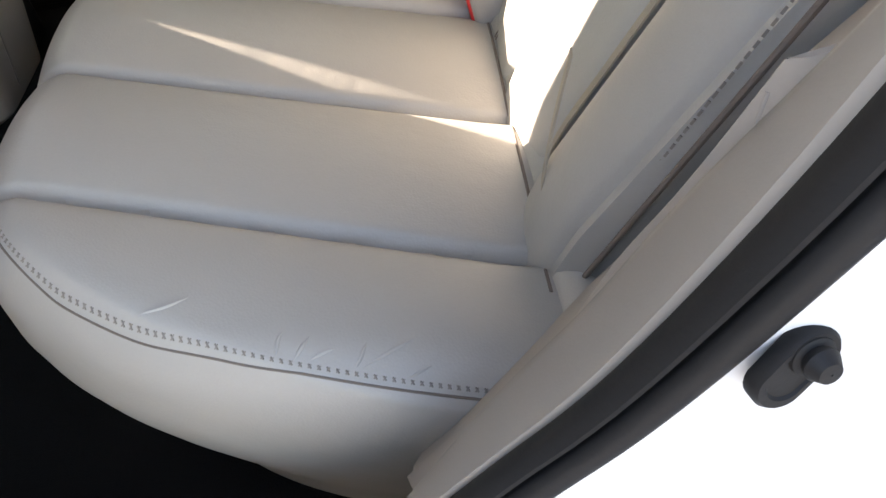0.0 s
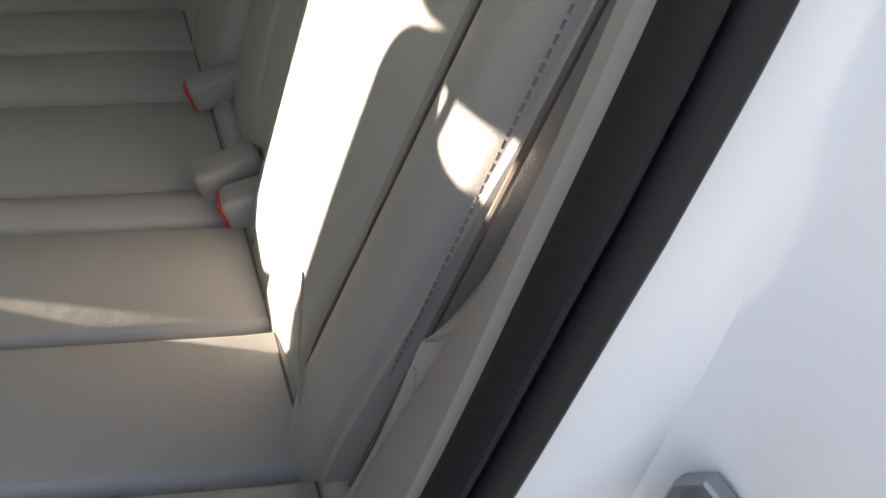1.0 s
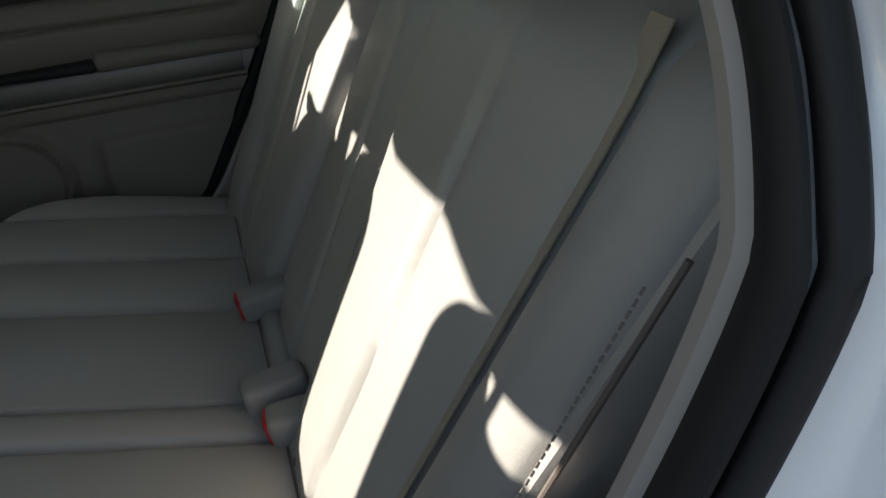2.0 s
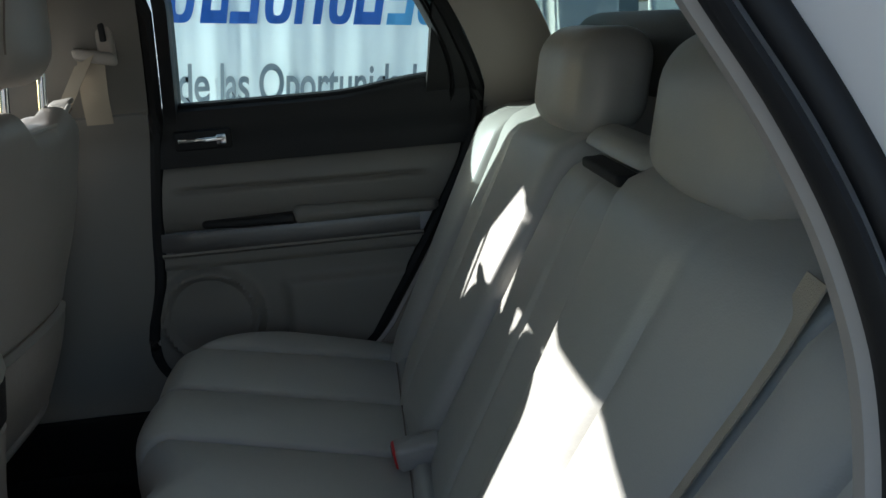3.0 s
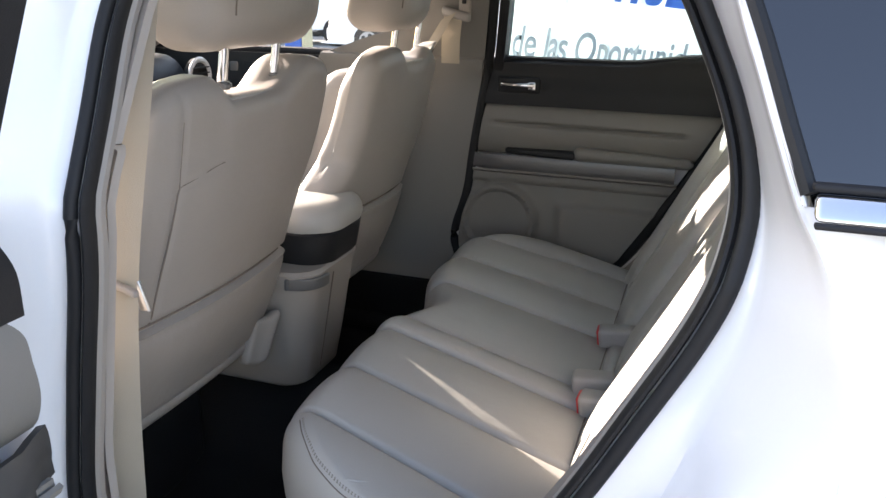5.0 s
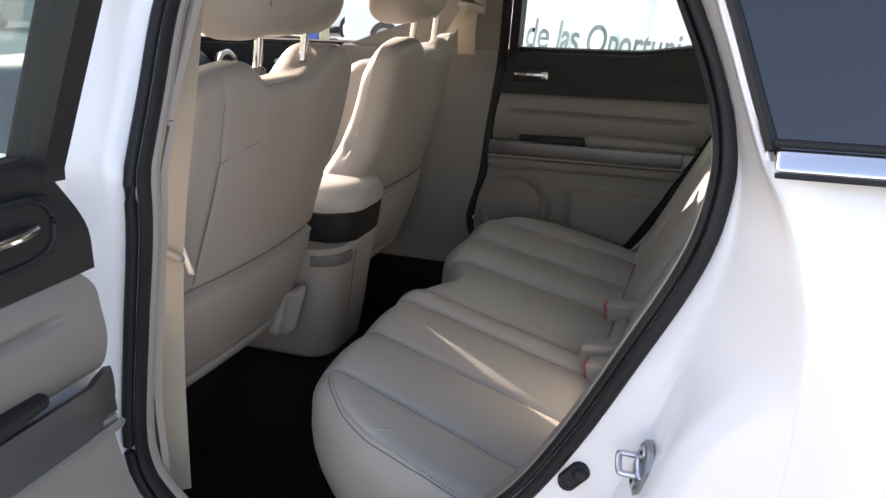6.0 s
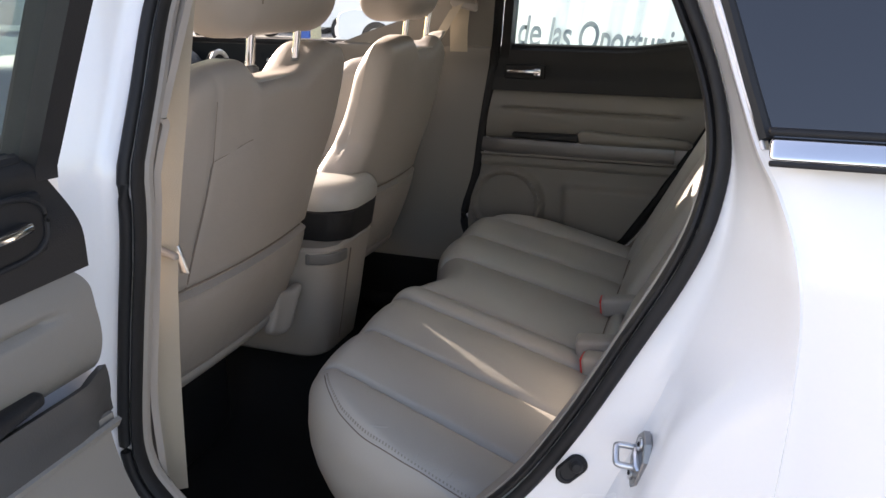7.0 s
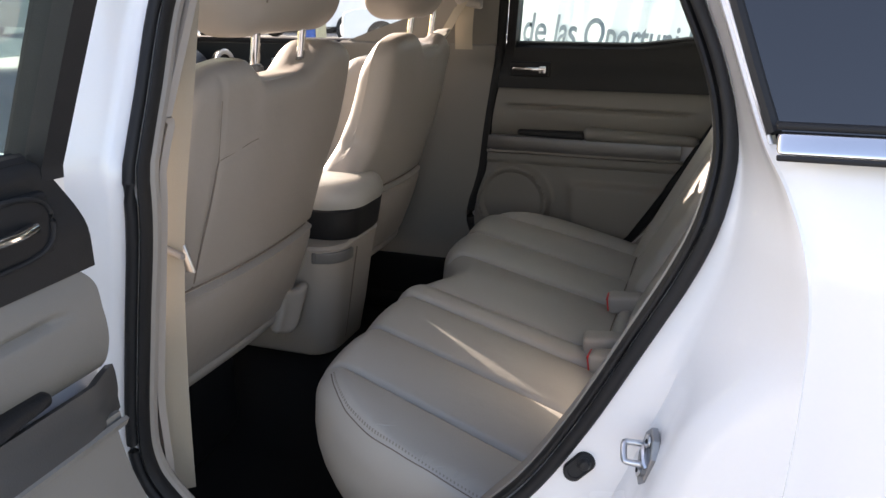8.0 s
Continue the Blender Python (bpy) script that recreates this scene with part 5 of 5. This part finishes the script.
def parked_car(at, turn, mat, label, length=4.4, height=1.45, pickup=False):
    c = thing("car", label, "car", group="parked cars")
    c.matrix_basis = pose(*at, 0, 0, turn)
    h = length / 2
    prof = [(-h, 0.35), (-h, 0.75), (-h + 0.25, 0.88), (-h + 1.15, 0.98), (-h + 1.85, height - 0.04), (-h + 2.3, height), (h - 1.2, height - 0.03), (h - 0.35, 0.98), (h - 0.02, 0.92), (h, 0.40), (h - 0.1, 0.28), (-h + 0.1, 0.26)]
    if pickup:
        prof = [(-h, 0.40), (-h, 0.95), (-h + 0.2, 1.05), (-h + 1.3, 1.12), (-h + 1.9, height), (-h + 3.0, height), (-h + 3.2, 1.12), (h, 1.12), (h, 0.50), (h - 0.1, 0.40), (-h + 0.1, 0.36)]
    rows = []
    for y, k in ((-0.86, 0.0), (-0.84, 0.6), (-0.78, 1.0), (-0.5, 1.04), (0.5, 1.04), (0.78, 1.0), (0.84, 0.6), (0.86, 0.0)):
        rows.append([Vector((x * (0.985 + 0.015 * k), y * (1 - 0.20 * smooth01((z - 0.95) / 0.5)), z if z < 0.95 else 0.95 + (z - 0.95) * (0.96 + 0.04 * k))) for x, z in [(p[0], p[2]) for p in spline([(a, 0, b) for a, b in prof], 90, closed=True)]])
    part("body", skin(rows, closed_v=True, caps=True), mat, c)
    for s in (-1, 1):
        if pickup:
            gl = [(-h + 1.55, 1.15), (-h + 1.98, height - 0.07), (-h + 2.9, height - 0.07), (-h + 3.0, 1.15)]
        else:
            gl = [(-h + 1.35, 1.02), (-h + 1.92, height - 0.10), (h - 1.3, height - 0.10), (h - 0.75, 1.02)]
        part("side_window", plate([Vector((x, s * (0.845 - 0.36 * max(0, z - 0.95)), z)) for x, z in gl], s * 0.02, 1), DARK, c)
        for x in (-h + 0.85, h - 0.85):
            w = part("wheel", cyl(0.33, 0.22, 28, (x, s * 0.78, 0.33), "Y", bevel=0.03), TYRE, c)
            part("rim", cyl(0.20, 0.03, 20, (x, s * 0.895, 0.33), "Y", bevel=0.008), SILVERPAINT, w)
            part("hub", cyl(0.05, 0.03, 12, (x, s * 0.91, 0.33), "Y", bevel=0.008), DARK, w)
            for k in range(5):
                a = 2 * math.pi * k / 5
                part("wheel_hole", cyl(0.045, 0.012, 10, (x + 0.125 * math.cos(a), s * 0.908, 0.33 + 0.125 * math.sin(a)), "Y"), DARK, w)
        part("tail_lamp", rbox(0.10, 0.16, 0.28, 0.03, 2, mid=(h - 0.05, s * 0.72, 0.82)), REDLAMP, c, "red tail lamp")
        part("head_lamp", rbox(0.14, 0.28, 0.16, 0.03, 2, mid=(-h + 0.08, s * 0.62, 0.70)), PALE, c)
    part("bumper", rbox(0.18, 1.66, 0.24, 0.05, 2, mid=(-h + 0.02, 0, 0.46)), mat, c)
    part("bumper", rbox(0.18, 1.66, 0.24, 0.05, 2, mid=(h - 0.02, 0, 0.50)), mat, c)
    return c


parked_car((-10.35, 17.75, 0), -4, PALE, "white pickup parked on the lot", 5.0, 1.75, True)
parked_car((-12.6, 21.0, 0), 6, SILVERPAINT, "silver saloon parked behind a white pickup", 4.5, 1.5)
parked_car((-5.6, 15.2, 0), 10, PALE, "white hatchback with red tail lamps on the lot", 4.2, 1.55)
parked_car((-14.5, 16.5, 0), 176, PALE, "white saloon parked on the lot", 4.4, 1.45)
parked_car((-19.0, 17.5, 0), 170, SILVERPAINT, "silver car at the end of the row", 4.4, 1.45)
